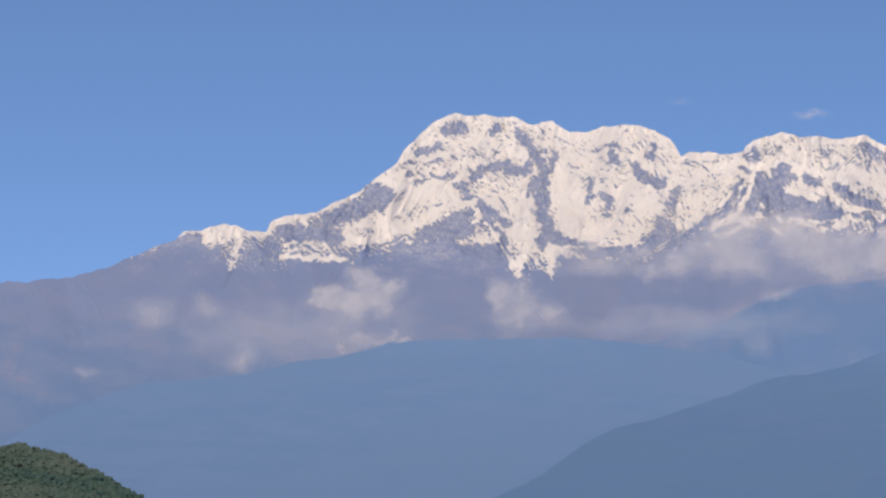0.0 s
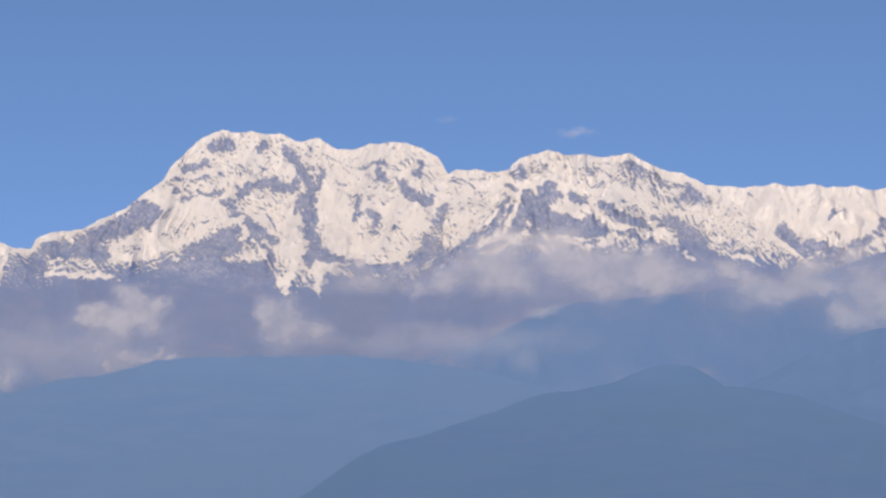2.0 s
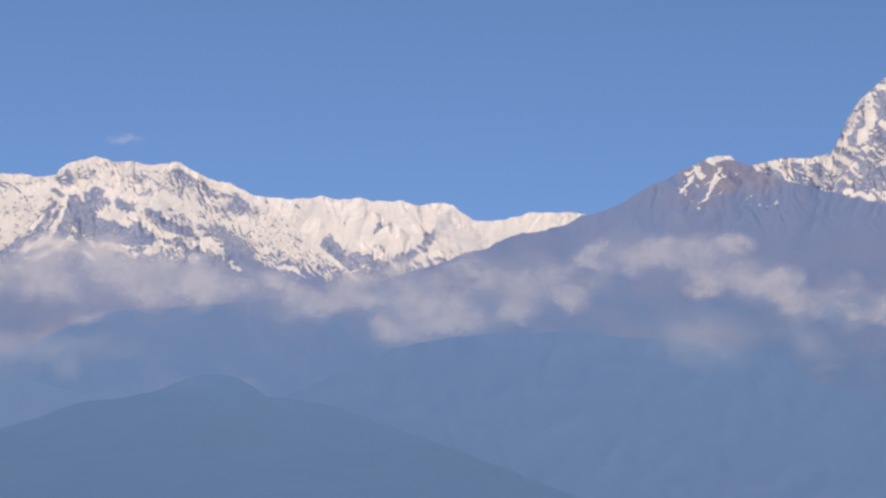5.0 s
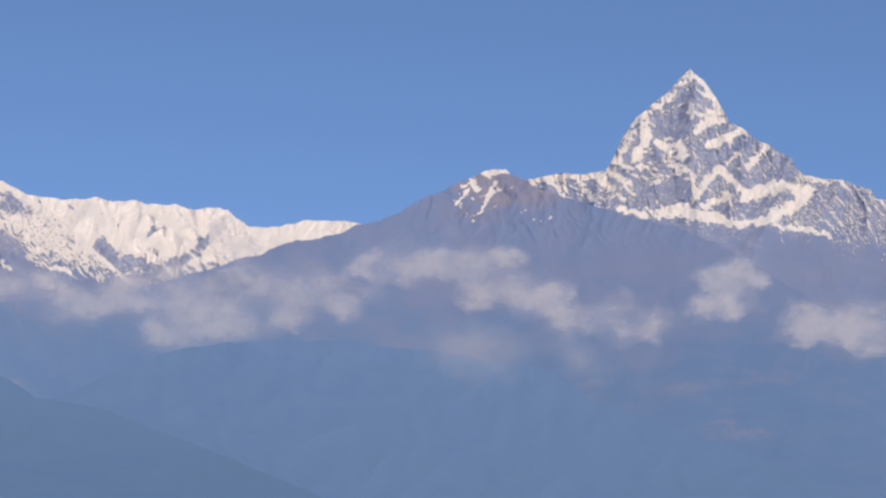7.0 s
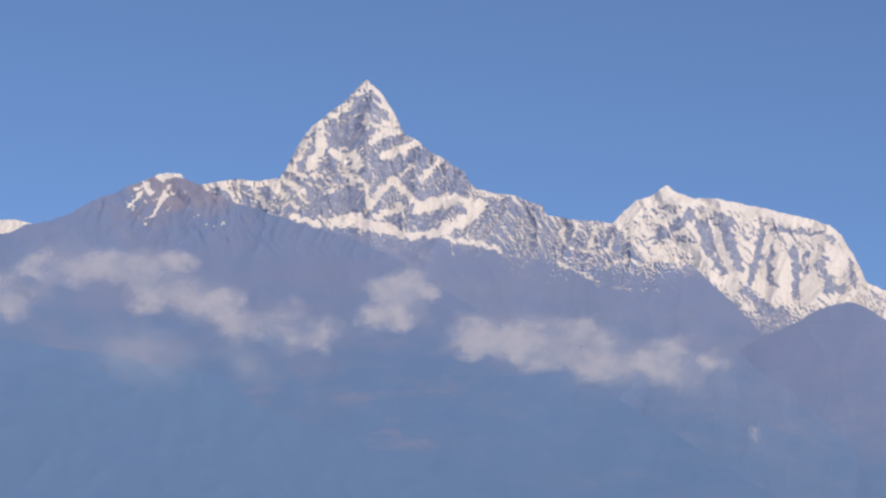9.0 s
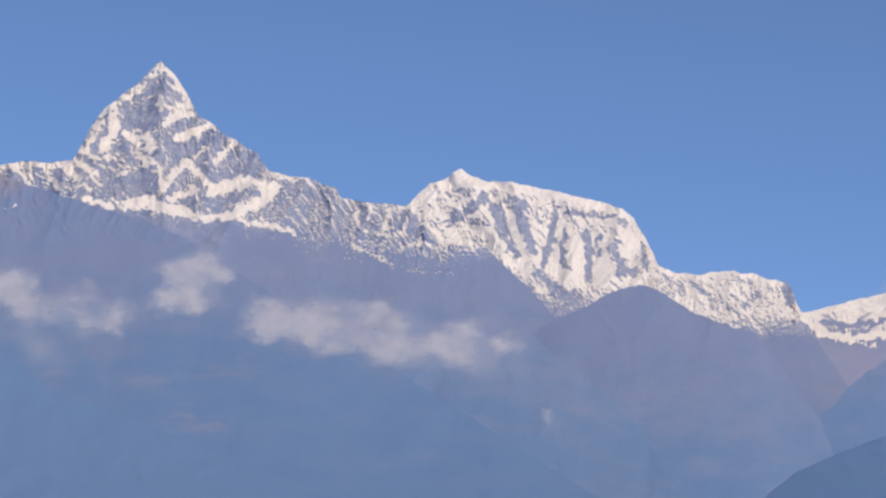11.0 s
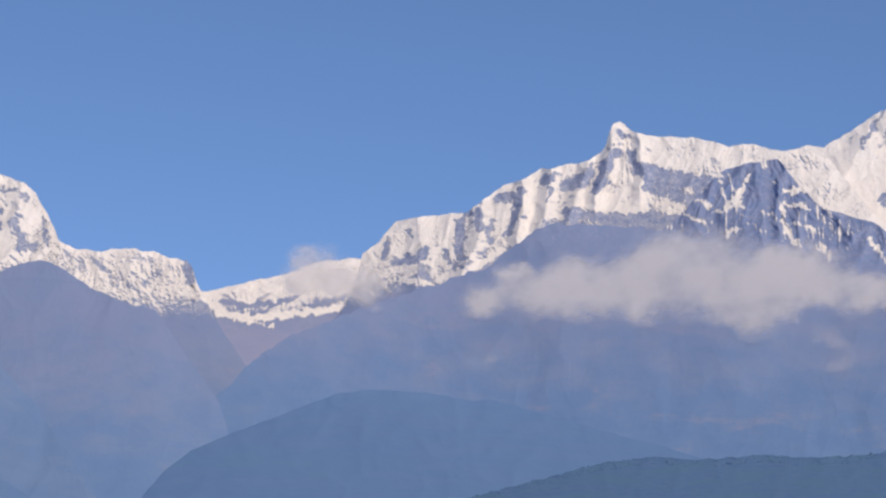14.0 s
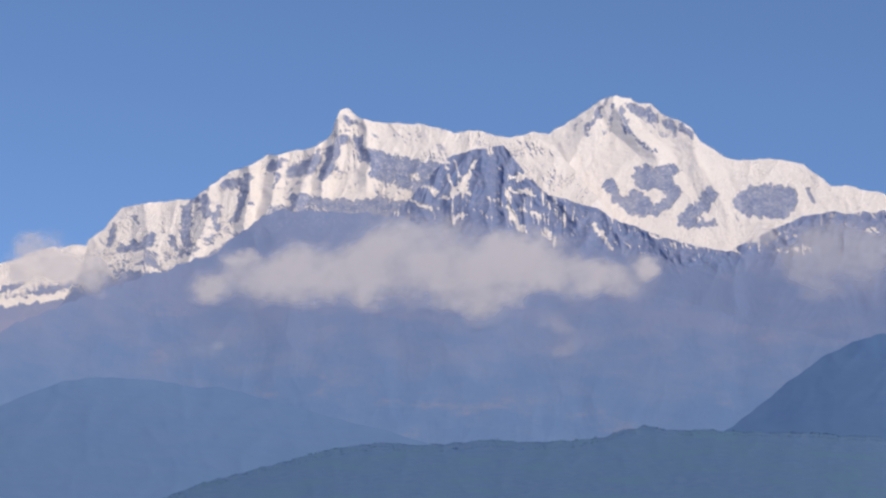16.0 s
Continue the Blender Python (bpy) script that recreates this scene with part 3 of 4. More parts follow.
FISH_SNOW_B = [(0.032, 0.9, (-1.8, 9.63), (-1.53, 9.77), (-1.34, 9.84)), (0.075, 1.2, (-1.52, 9.29), (-1.2, 9.4), (-0.87, 9.54)), (0.064, 1.0, (-1.84, 8.69), (-1.77, 8.37), (-1.82, 8.24)), (0.064, 1.0, (-1.72, 8.37), (-1.51, 8.67), (-1.34, 8.83)), (0.043, 0.9, (-1.29, 8.81), (-1.12, 8.6), (-0.9, 8.44)), (0.043, 0.8, (-0.97, 9.11), (-1.16, 8.9)), (0.064, 0.9, (-0.77, 8.91), (-0.48, 9.15), (-0.37, 9.31))]
FISH_FIELDS = [(0.118, 1.3, (-0.79, 8.33), (-0.41, 8.44), (-0.09, 8.53)), (0.107, 1.3, (0.13, 8.41), (0.35, 8.41), (0.19, 8.19), (-0.08, 8.03), (-0.29, 7.91)), (0.053, 1.2, (-3.23, 8.06), (-2.96, 8.01), (-2.74, 7.91)), (0.107, 1.3, (-2.42, 7.97), (-2.04, 8.08), (-1.82, 7.98), (-1.38, 7.88)), (0.064, 1.2, (-1.6, 8.15), (-1.33, 8.21), (-1.17, 8.33)), (0.064, 1.2, (-1.27, 7.82), (-0.94, 7.78), (-0.4, 7.85), (-0.29, 7.97)), (0.043, 1.0, (-0.29, 7.75), (0.36, 7.66), (0.8, 7.56)), (0.021, 0.7, (-0.18, 7.75), (-0.11, 7.43)), (0.064, 0.9, (-4.88, 8.6), (-4.56, 8.67), (-4.01, 8.68), (-3.47, 8.65)), (0.053, 1.0, (-4.34, 8.64), (-4.27, 8.35))]
FISH_FIELDS_B = [(0.053, 1.0, (-4.01, 8.63), (-3.78, 8.26)), (0.053, 1.0, (-3.63, 8.64), (-3.35, 8.33), (-3.13, 8.26)), (0.064, 0.7, (-3.36, 8.76), (-3.03, 8.55)), (0.053, 0.8, (-3.04, 8.86), (-2.71, 8.88)), (0.043, 0.7, (-2.7, 8.55), (-2.43, 8.61)), (0.043, 0.8, (0.34, 8.63), (0.89, 8.57))]
FISH_EAST_SNOW = [(0.035, 0.8, (1.89, 7.36), (2.32, 7.16), (2.76, 6.91)), (0.03, 0.7, (2.95, 6.9), (3.3, 6.84)), (0.03, 0.7, (3.5, 6.85), (3.83, 6.83)), (0.053, 0.8, (1.97, 8.0), (1.98, 7.71)), (0.043, 0.8, (2.28, 8.09), (2.19, 7.85)), (0.043, 0.8, (2.63, 8.0), (2.46, 7.65)), (0.043, 0.5, (2.3, 7.59), (2.73, 7.53)), (0.032, 0.6, (2.85, 7.34), (3.27, 7.4), (3.71, 7.27)), (0.032, 0.6, (2.93, 7.88), (2.84, 7.56)), (0.032, 0.6, (3.26, 7.89), (3.42, 7.71))]
FISH_ROCK = [(0.182, -1.0, (-2.43, 9.64), (-1.97, 9.7)), (0.118, -0.6, (-2.04, 10.32), (-1.87, 10.17)), (0.096, -0.8, (-1.41, 9.02), (-1.63, 9.23)), (0.182, -1.0, (-2.7, 8.32), (-2.16, 8.44)), (0.064, -0.8, (-1.08, 9.22), (-0.63, 9.34)), (0.118, -0.8, (-0.21, 8.94), (0.07, 8.81), (-0.11, 8.67)), (0.086, -0.8, (-0.95, 8.12), (-0.68, 8.01)), (0.075, -0.8, (-0.53, 8.63), (-0.76, 8.54)), (0.064, -0.7, (-1.08, 8.83), (-0.96, 8.69)), (0.064, -0.7, (-3.02, 8.21), (-3.35, 8.2))]
BROWN_SNOW = [(0.032, 1.4, (-5.81, 8.73), (-5.32, 8.79)), (0.032, 1.3, (-6.23, 8.49), (-6.02, 8.57)), (0.048, 1.3, (-6.33, 8.23), (-6.18, 8.39), (-5.96, 8.46)), (0.037, 1.3, (-6.41, 8.21), (-6.23, 8.02), (-6.07, 7.84)), (0.043, 1.4, (-5.62, 8.58), (-5.79, 8.2), (-6.03, 7.83)), (0.027, 1.2, (-5.55, 8.45), (-5.74, 8.3)), (0.021, 1.1, (-6.04, 8.24), (-5.85, 8.3)), (0.021, 1.1, (-5.73, 8.08), (-5.6, 8.13)), (0.032, 1.3, (-5.02, 7.89), (-4.75, 7.79), (-4.51, 7.88)), (0.021, 1.0, (-5.08, 8.02), (-4.86, 7.95)), (0.032, 0.8, (-6.81, 7.95), (-7.01, 7.56), (-7.17, 7.4)), (0.021, 0.8, (-5.42, 8.48), (-5.2, 8.4))]
DOME_ROCK = [(0.086, -0.8, (3.74, 7.81), (4.11, 8.04), (4.42, 8.32)), (0.118, -1.0, (4.65, 8.06), (4.78, 7.52), (5.0, 7.21)), (0.107, -1.0, (5.08, 8.07), (5.2, 7.65), (5.38, 7.33)), (0.064, -0.7, (4.91, 8.28), (5.18, 8.18)), (0.064, -0.9, (5.78, 7.99), (5.7, 7.45), (5.55, 7.02)), (0.053, -0.7, (5.96, 7.67), (5.92, 7.14), (6.04, 6.92)), (0.075, -1.0, (6.39, 7.64), (6.46, 7.26), (6.42, 6.81)), (0.053, -0.7, (6.61, 7.59), (6.63, 6.94)), (0.043, -0.7, (6.0, 8.04), (6.27, 8.01), (6.92, 7.97), (7.14, 7.82)), (0.096, -0.7, (6.89, 7.38), (7.06, 6.96), (7.28, 6.91)), (0.064, -0.6, (7.48, 7.4), (7.55, 6.97))]
DOME_ROCK_B = [(0.086, -0.9, (5.45, 6.86), (6.0, 6.47), (6.22, 6.37)), (0.107, -0.9, (10.21, 6.72), (10.29, 6.4)), (0.053, -0.7, (9.14, 6.26), (9.27, 6.14)), (0.053, -0.6, (9.46, 6.36), (9.7, 6.55)), (0.053, -0.5, (8.37, 6.78), (8.61, 6.55))]
DOME_SNOW = [(0.128, 0.7, (3.03, 8.15), (3.45, 8.44), (3.98, 8.69), (4.42, 8.52)), (0.107, 0.7, (4.85, 8.53), (5.93, 8.38), (7.03, 8.12)), (0.043, 0.9, (3.69, 7.75), (3.97, 7.44)), (0.107, 1.0, (4.29, 7.67), (4.61, 7.57), (4.78, 7.42)), (0.086, 0.9, (4.73, 7.36), (5.23, 6.9)), (0.118, 0.8, (5.71, 7.0), (6.1, 6.71)), (0.118, 0.8, (6.18, 7.47), (6.26, 6.72)), (0.096, 0.7, (6.75, 6.73), (6.58, 7.14)), (0.043, 0.7, (5.37, 7.55), (5.54, 7.18)), (0.075, 0.5, (7.04, 7.71), (7.48, 7.51), (7.71, 7.08))]
# marks five to seven paint the shadow wedges beside the ribs as rock
LONG_ROCK_AND_SHADE = [(0.118, -1.0, (18.93, 8.68), (19.42, 8.56), (20.07, 8.47), (20.51, 8.42)), (0.182, -0.8, (18.99, 8.41), (19.86, 8.2), (20.51, 8.1)), (0.171, -0.9, (19.97, 8.09), (20.41, 7.88), (20.73, 7.67)), (0.171, -1.0, (19.43, 7.66), (19.86, 7.55), (20.52, 7.45)), (0.096, -1.1, (18.33, 8.96), (18.22, 8.67), (18.01, 8.25)), (0.075, -1.0, (18.71, 9.0), (18.74, 8.68)), (0.053, -1.0, (17.96, 8.74), (17.77, 8.36)), (0.107, -0.9, (17.77, 8.51), (17.41, 8.36)), (0.086, -0.8, (17.16, 8.51), (16.99, 8.43)), (0.043, -0.9, (17.14, 8.3), (17.04, 7.92), (16.98, 7.69)), (0.064, -1.0, (16.6, 8.29), (16.5, 7.85), (16.34, 7.42)), (0.118, -0.8, (16.15, 8.11), (16.41, 8.12))]
LONG_ROCK_B = [(0.096, -0.9, (15.58, 7.95), (15.42, 7.62), (15.43, 7.3)), (0.075, -0.8, (15.84, 8.1), (15.74, 7.84), (15.8, 7.52)), (0.096, -0.8, (15.32, 7.27), (15.43, 6.98)), (0.053, -0.8, (16.07, 7.69), (15.96, 7.47), (16.02, 7.26))]
LONG_FOOT_ROCK = [(0.064, -0.8, (14.03, 7.25), (13.98, 6.95)), (0.043, -0.7, (14.53, 7.32), (14.43, 7.43)), (0.096, -0.8, (14.2, 6.83), (14.57, 6.9), (14.74, 7.07)), (0.064, -0.7, (15.11, 7.08), (15.22, 6.86)), (0.064, -0.6, (18.46, 9.35), (18.61, 9.33)), (0.096, -0.9, (17.47, 7.87), (18.34, 7.73), (19.21, 7.78))]
LONG_SNOW = [(0.128, 1.1, (16.73, 8.05), (16.93, 8.12), (17.02, 7.92), (16.72, 7.54), (16.51, 7.3)), (0.075, 0.8, (16.3, 7.85), (16.23, 7.64)), (0.075, 1.1, (17.79, 8.13), (18.34, 8.18), (18.77, 8.32), (18.88, 8.43)), (0.032, 1.0, (17.47, 7.97), (17.9, 8.08)), (0.096, 0.9, (18.12, 7.97), (18.77, 7.93), (18.88, 8.21)), (0.075, 0.9, (18.45, 8.8), (18.39, 8.53)), (0.086, 0.6, (19.73, 8.33), (19.91, 8.2)), (0.032, 0.6, (19.44, 8.43), (19.32, 7.89)), (0.171, 0.6, (14.67, 7.28), (14.98, 7.83), (15.21, 7.29)), (0.075, 0.9, (15.01, 6.52), (15.55, 6.66), (16.19, 7.08)), (0.053, 0.6, (14.31, 6.51), (14.9, 6.42))]
BUTT_MARKS = [(0.075, 1.0, (20.84, 8.34), (20.68, 8.07), (20.51, 7.95)), (0.043, 0.9, (21.0, 8.61), (20.84, 8.42)), (0.043, 1.0, (21.6, 8.28), (22.03, 8.34)), (0.043, 1.0, (21.65, 8.07), (22.09, 7.96)), (0.053, 0.9, (21.55, 8.02), (21.71, 7.48), (21.93, 7.25)), (0.043, 0.8, (21.82, 7.7), (22.25, 7.53)), (0.086, 1.1, (22.31, 7.27), (22.53, 7.05)), (0.053, 0.8, (23.23, 7.38), (23.56, 6.99)), (0.053, 0.7, (20.73, 7.58), (20.52, 7.46)), (0.064, 0.5, (20.08, 8.22), (20.19, 8.01)), (0.032, 0.5, (22.69, 7.49), (22.25, 7.91)), (0.043, 0.9, (26.73, 6.88), (27.11, 6.93), (27.43, 6.99)), (0.043, 0.9, (27.0, 6.81), (27.43, 6.87)), (0.043, 0.8, (28.45, 7.3), (28.63, 7.18))]
BUTT_MARKS_B = [(0.118, -0.8, (21.27, 8.56), (21.22, 8.23), (20.95, 7.8))]
EAST_SUMMIT_ROCK = [(0.075, -0.4, (23.55, 9.74), (23.73, 9.58), (23.66, 9.37)), (0.128, -0.45, (23.88, 9.74), (24.31, 9.53), (24.86, 9.31), (25.09, 9.14)), (0.043, -0.4, (23.34, 9.53), (23.12, 9.29)), (0.032, -1.0, (23.83, 9.42), (23.99, 9.1), (24.15, 8.94), (24.44, 8.76)), (0.032, -0.7, (23.34, 9.26), (23.45, 9.09)), (0.032, -0.5, (25.4, 8.36), (25.29, 8.13)), (0.064, -1.0, (27.33, 8.06), (27.43, 7.84)), (0.043, -0.8, (25.93, 7.61), (25.99, 7.47))]
EAST_FLUTES = [(0.043, -0.7, (23.5, 9.8), (23.25, 9.4), (23.08, 9.14)), (0.043, -0.6, (23.62, 9.64), (23.49, 9.14)), (0.043, -0.6, (23.77, 9.58), (23.84, 9.18)), (0.032, -0.6, (23.12, 9.58), (22.84, 9.21)), (0.064, -0.6, (24.31, 9.63), (24.42, 9.26), (24.6, 9.08)), (0.053, -0.6, (24.64, 9.42), (24.81, 9.07)), (0.053, -0.7, (24.94, 9.26), (25.14, 9.07)), (0.086, -0.6, (23.97, 9.66), (24.23, 9.36))]
EAST_FIELD_ROCK = [(0.086, -1.2, (24.1, 8.4), (24.48, 8.4), (24.75, 8.45)), (0.118, -1.2, (24.15, 8.24), (24.64, 8.17)), (0.086, -1.1, (23.55, 8.19), (23.66, 7.92), (23.99, 7.7), (24.42, 7.64), (24.69, 7.86), (24.81, 8.02)), (0.086, -1.0, (23.99, 7.95), (24.31, 7.83)), (0.064, 1.5, (24.38, 7.92), (24.45, 7.91)), (0.107, -1.1, (24.96, 7.49), (25.18, 7.68), (25.39, 7.81), (25.45, 7.97)), (0.064, -1.0, (25.02, 7.42), (25.5, 7.43)), (0.182, -1.3, (26.17, 7.83), (26.47, 7.94), (26.9, 7.88)), (0.118, -1.2, (26.26, 7.69), (26.85, 7.64))]
SADDLE_MARKS = [(0.043, -1.0, (10.88, 6.01), (11.42, 5.93), (11.96, 6.02), (12.34, 6.13)), (0.032, -0.6, (12.51, 5.95), (13.37, 6.11)), (0.075, 0.8, (10.5, 6.1), (10.89, 5.78), (11.43, 5.68), (12.08, 5.79), (13.48, 5.98)), (0.032, 0.7, (11.43, 5.6), (11.87, 5.56)), (0.107, 0.6, (13.46, 6.95), (13.9, 6.37), (13.69, 6.15))]
SOUTH_RIBS = [([(-23.87, 9.39), (-24.49, 8.42), (-25.15, 7.56), (-25.91, 6.7)], 0.7, 0.3), ([(-22.74, 9.24), (-22.47, 8.7), (-22.21, 7.96), (-22.83, 6.46)], 0.45, 0.6), ([(-20.78, 9.09), (-21.01, 8.27), (-21.68, 6.99), (-22.02, 6.13)], 0.5, 0.5), ([(-19.97, 8.95), (-20.48, 7.94), (-20.93, 6.87)], 0.35, 0.4), ([(-28.29, 7.28), (-28.45, 6.49), (-29.04, 5.52)], 0.4, 0.6), ([(-26.78, 7.5), (-26.72, 6.7), (-26.56, 5.74)], 0.4, 0.5)]
TWIN_RIBS = [([(-18.14, 8.75), (-18.64, 7.9), (-19.19, 7.27), (-19.85, 6.64)], 0.45, 0.8), ([(-16.86, 8.82), (-16.21, 8.01), (-15.23, 7.26), (-14.47, 6.51)], 0.6, 0.7), ([(-17.61, 8.9), (-17.73, 8.22), (-17.94, 7.14)], 0.3, 0.5)]
FISH_RIBS = [([(-1.89, 10.72), (-2.63, 9.93), (-3.15, 9.1), (-3.49, 8.12)], 0.45, 0.7), ([(-1.84, 10.66), (-1.74, 9.8), (-1.89, 9.04), (-1.74, 7.76)], 0.35, 0.8), ([(-1.13, 9.72), (-1.34, 8.85), (-1.09, 7.78)], 0.3, 0.5), ([(0.13, 8.84), (-0.23, 8.24), (-0.64, 7.36)], 0.3, 0.5)]
DOME_RIBS = [([(3.96, 8.84), (4.23, 8.13), (4.78, 7.29)], 0.35, 0.6), ([(4.92, 8.61), (5.15, 7.83), (5.33, 6.87)], 0.3, 0.6), ([(5.95, 8.4), (6.07, 7.63), (6.19, 6.67)], 0.3, 0.5), ([(7.05, 8.14), (6.93, 7.54), (6.84, 6.68)], 0.35, 0.5)]
LONG_RIBS = [([(16.6, 8.45), (16.63, 8.15), (16.51, 7.18)], 0.2, 1.6), ([(17.16, 8.7), (17.12, 8.16), (16.97, 7.51)], 0.2, 1.6), ([(17.9, 8.84), (17.73, 8.31), (17.51, 7.74)], 0.2, 1.4), ([(18.32, 9.37), (18.23, 8.72), (18.02, 8.07)], 0.24, 1.8), ([(18.84, 9.16), (18.93, 8.73), (18.89, 8.19)], 0.18, 1.4), ([(15.76, 7.97), (15.78, 7.38), (15.47, 6.62)], 0.25, 1.2), ([(14.57, 7.7), (14.7, 7.14), (14.61, 6.49)], 0.3, 0.8)]
EAST_RIBS = [([(23.57, 9.84), (23.88, 9.2), (24.52, 8.67)], 0.35, 0.7), ([(23.33, 9.74), (23.12, 9.2), (22.7, 8.45)], 0.4, 0.4), ([(24.91, 9.38), (25.29, 8.56), (25.72, 7.8)], 0.4, 0.4)]

NO_SNOW = [(-40, 12), (40, 12)]
LINE_S = [(-33, 7.5), (-29.5, 7.2), (-28.3, 6.9), (-27.4, 6.75), (-26, 6.9), (-24.5, 7.0), (-23.8, 6.8), (-23.0, 6.65), (-22.4, 6.6), (-21.5, 6.8), (-20.5, 6.8), (-19.5, 7.0), (-18, 7.6)]
LINE_T = [(-20, 7.0), (-18, 7.3), (-17.3, 7.2), (-16, 7.1), (-14.5, 7.0), (-13, 6.8)]
LINE_W = [(-16, 7.3), (-14, 7.1), (-12, 6.9), (-10.5, 6.9), (-9, 6.9)]
LINE_F = [(-6, 8.3), (-4, 8.3), (-3, 8.2), (-1, 8.05), (0.5, 7.95), (2, 7.55), (4, 7.4), (5, 8)]
LINE_D = [(2, 7.6), (4, 7.2), (5, 6.7), (6, 6.55), (7.5, 6.5), (9, 6.0), (10.3, 6.1), (11, 6.3)]
LINE_C = [(8, 6.1), (10.5, 5.97), (11.3, 5.9), (12, 5.92), (13, 6.08), (14, 6.25)]
LINE_L = [(13, 6.3), (14, 6.5), (15.5, 6.9), (16.6, 7.4), (17.3, 7.75), (18, 7.9), (19, 7.92), (20, 7.9), (22, 7.6)]
LINE_E = [(20, 7.6), (24, 7.0), (26, 6.8), (28, 7.0), (30, 7)]
LINE_B = [(18, 7.9), (20, 7.8), (21.5, 7.8), (22.5, 7.75), (24, 7.4), (25.2, 7.2), (26.5, 7.3), (28, 7.8), (30, 7.8)]
LINE_M = [(-20, 9.5), (-8, 9.3), (-6.5, 9.15), (-5.5, 9.1), (-4.5, 9.1), (-3, 9.3), (5, 9.5)]
massif("snow_mountain", "broad snow-covered mountain with grey rock ribs and a long ragged ridge", SOUTH, [(-33, 3400), (-27, 3560), (-24, 3740), (-18, 3800)], 2300, HAZY_ROCK,
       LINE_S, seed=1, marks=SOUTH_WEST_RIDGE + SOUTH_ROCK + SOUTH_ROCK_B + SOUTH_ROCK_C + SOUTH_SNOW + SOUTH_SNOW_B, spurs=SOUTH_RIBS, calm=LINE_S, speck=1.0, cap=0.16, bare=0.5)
massif("snow_mountain", "twin-topped snow mountain with a dark triangular rock face", TWIN, 3350, 2300, HAZY_ROCK, LINE_T, seed=2, marks=TWIN_ROCK + TWIN_ROCK_B + TWIN_SNOW, spurs=TWIN_RIBS, calm=LINE_T, speck=1.0, cap=0.16, bare=0.5)
massif("snow_mountain", "long level snow wall fluted with ice", WALL, 3900, 2500, HAZY_ROCK, LINE_W, seed=3, bare=0.5, marks=WALL_MARKS, calm=LINE_W, speck=0.7, cap=0.4)
massif("rocky_mountain", "brown-grey rocky peak streaked with thin snow", BROWN, [(-16, 2300), (-11, 2500), (-7, 2780), (0, 2700)], 1920, HAZY_BROWN_ROCK, LINE_M, seed=4, marks=[(half * 1.2, amount * 1.35, *run) for half, amount, *run in BROWN_SNOW], bulk=0.5, fine=0.5, tail=0.6, calm=[(-20, 7.6), (5, 7.6)])
massif("fishtail_peak", "steep pyramid peak of dark rock with broken snowfields", FISH, 3160, 2000, HAZY_ROCK, LINE_F, seed=5, ragged=0.02,
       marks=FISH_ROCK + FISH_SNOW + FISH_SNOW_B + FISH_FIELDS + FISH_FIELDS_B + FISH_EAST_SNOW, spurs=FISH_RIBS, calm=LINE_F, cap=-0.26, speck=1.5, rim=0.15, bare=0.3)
massif("rock_spur", "bare hazy purple-grey spur below the snow dome", SPUR, [(3, 2850), (11, 2750)], 2200, HAZY_SLATE, NO_SNOW, seed=6, bulk=0.45, tail=0.6, calm=NO_SNOW, split=[(0, 5.4), (20, 5.4)])
massif("snow_dome", "rounded snow dome with fluted grey rock face", DOME, 4050, 2900, HAZY_ROCK, LINE_D, seed=7, marks=DOME_ROCK + DOME_ROCK_B + DOME_SNOW, spurs=DOME_RIBS, calm=LINE_D, bulk=0.6, speck=1.1, cap=0.12, bare=0.4)
massif("snow_saddle", "low snow saddle above a pinkish bare slope", SADDLE, 4150, 3350, HAZY_PINK, LINE_C, seed=8, calm=LINE_C, marks=SADDLE_MARKS, bulk=0.2, fine=0.3, stretch=0.5, speck=0.35, bare=0.0)
massif("snow_mountain", "long stepped snow ridge rising to a small horn", LONG, 3840, 2500, HAZY_ROCK, LINE_L, seed=9, marks=LONG_ROCK_AND_SHADE + LONG_ROCK_B + LONG_FOOT_ROCK + LONG_SNOW, spurs=LONG_RIBS, calm=LINE_L, bulk=0.32, fine=0.9, cap=0.12, speck=0.7, bare=0.5)
massif("rock_spur", "bare hazy purple-grey mountainside below the long snow ridge", FRONT, [(9.5, 3050), (15, 3300), (30, 3300)], 2400, HAZY_SLATE_WOOD, NO_SNOW, seed=10, ragged=0.06, bulk=0.5, calm=NO_SNOW, split=[(0, 5.6), (40, 5.6)])
massif("snow_mountain", "high snow pyramid above wide smooth snowfields", EAST, 3950, 2900, HAZY_ROCK, LINE_E, seed=11, bare=0.4, marks=EAST_SUMMIT_ROCK + [(half * 1.4, amount * 1.15, *run) for half, amount, *run in EAST_FLUTES + EAST_FIELD_ROCK], spurs=EAST_RIBS, calm=LINE_E, bulk=0.16, fine=0.3, speck=0.3, cap=0.5)
massif("rock_buttress", "dark rock buttress with ledges of snow", BUTTRESS, 3600, 2300, HAZY_DARK_ROCK, LINE_B, seed=12, marks=BUTT_MARKS + BUTT_MARKS_B, calm=[(18, 7.6), (22, 7.4), (25, 6.8), (30, 7)], bulk=0.8, cap=-0.4, rim=0.1, bare=0.3, speck=1.0, fine=0.4)

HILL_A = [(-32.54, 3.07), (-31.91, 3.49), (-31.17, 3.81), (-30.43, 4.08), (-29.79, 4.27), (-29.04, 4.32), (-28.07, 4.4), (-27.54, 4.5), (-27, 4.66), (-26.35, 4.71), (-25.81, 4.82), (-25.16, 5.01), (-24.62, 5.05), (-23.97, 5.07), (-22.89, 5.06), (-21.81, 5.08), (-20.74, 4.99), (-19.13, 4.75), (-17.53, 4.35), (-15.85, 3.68)]
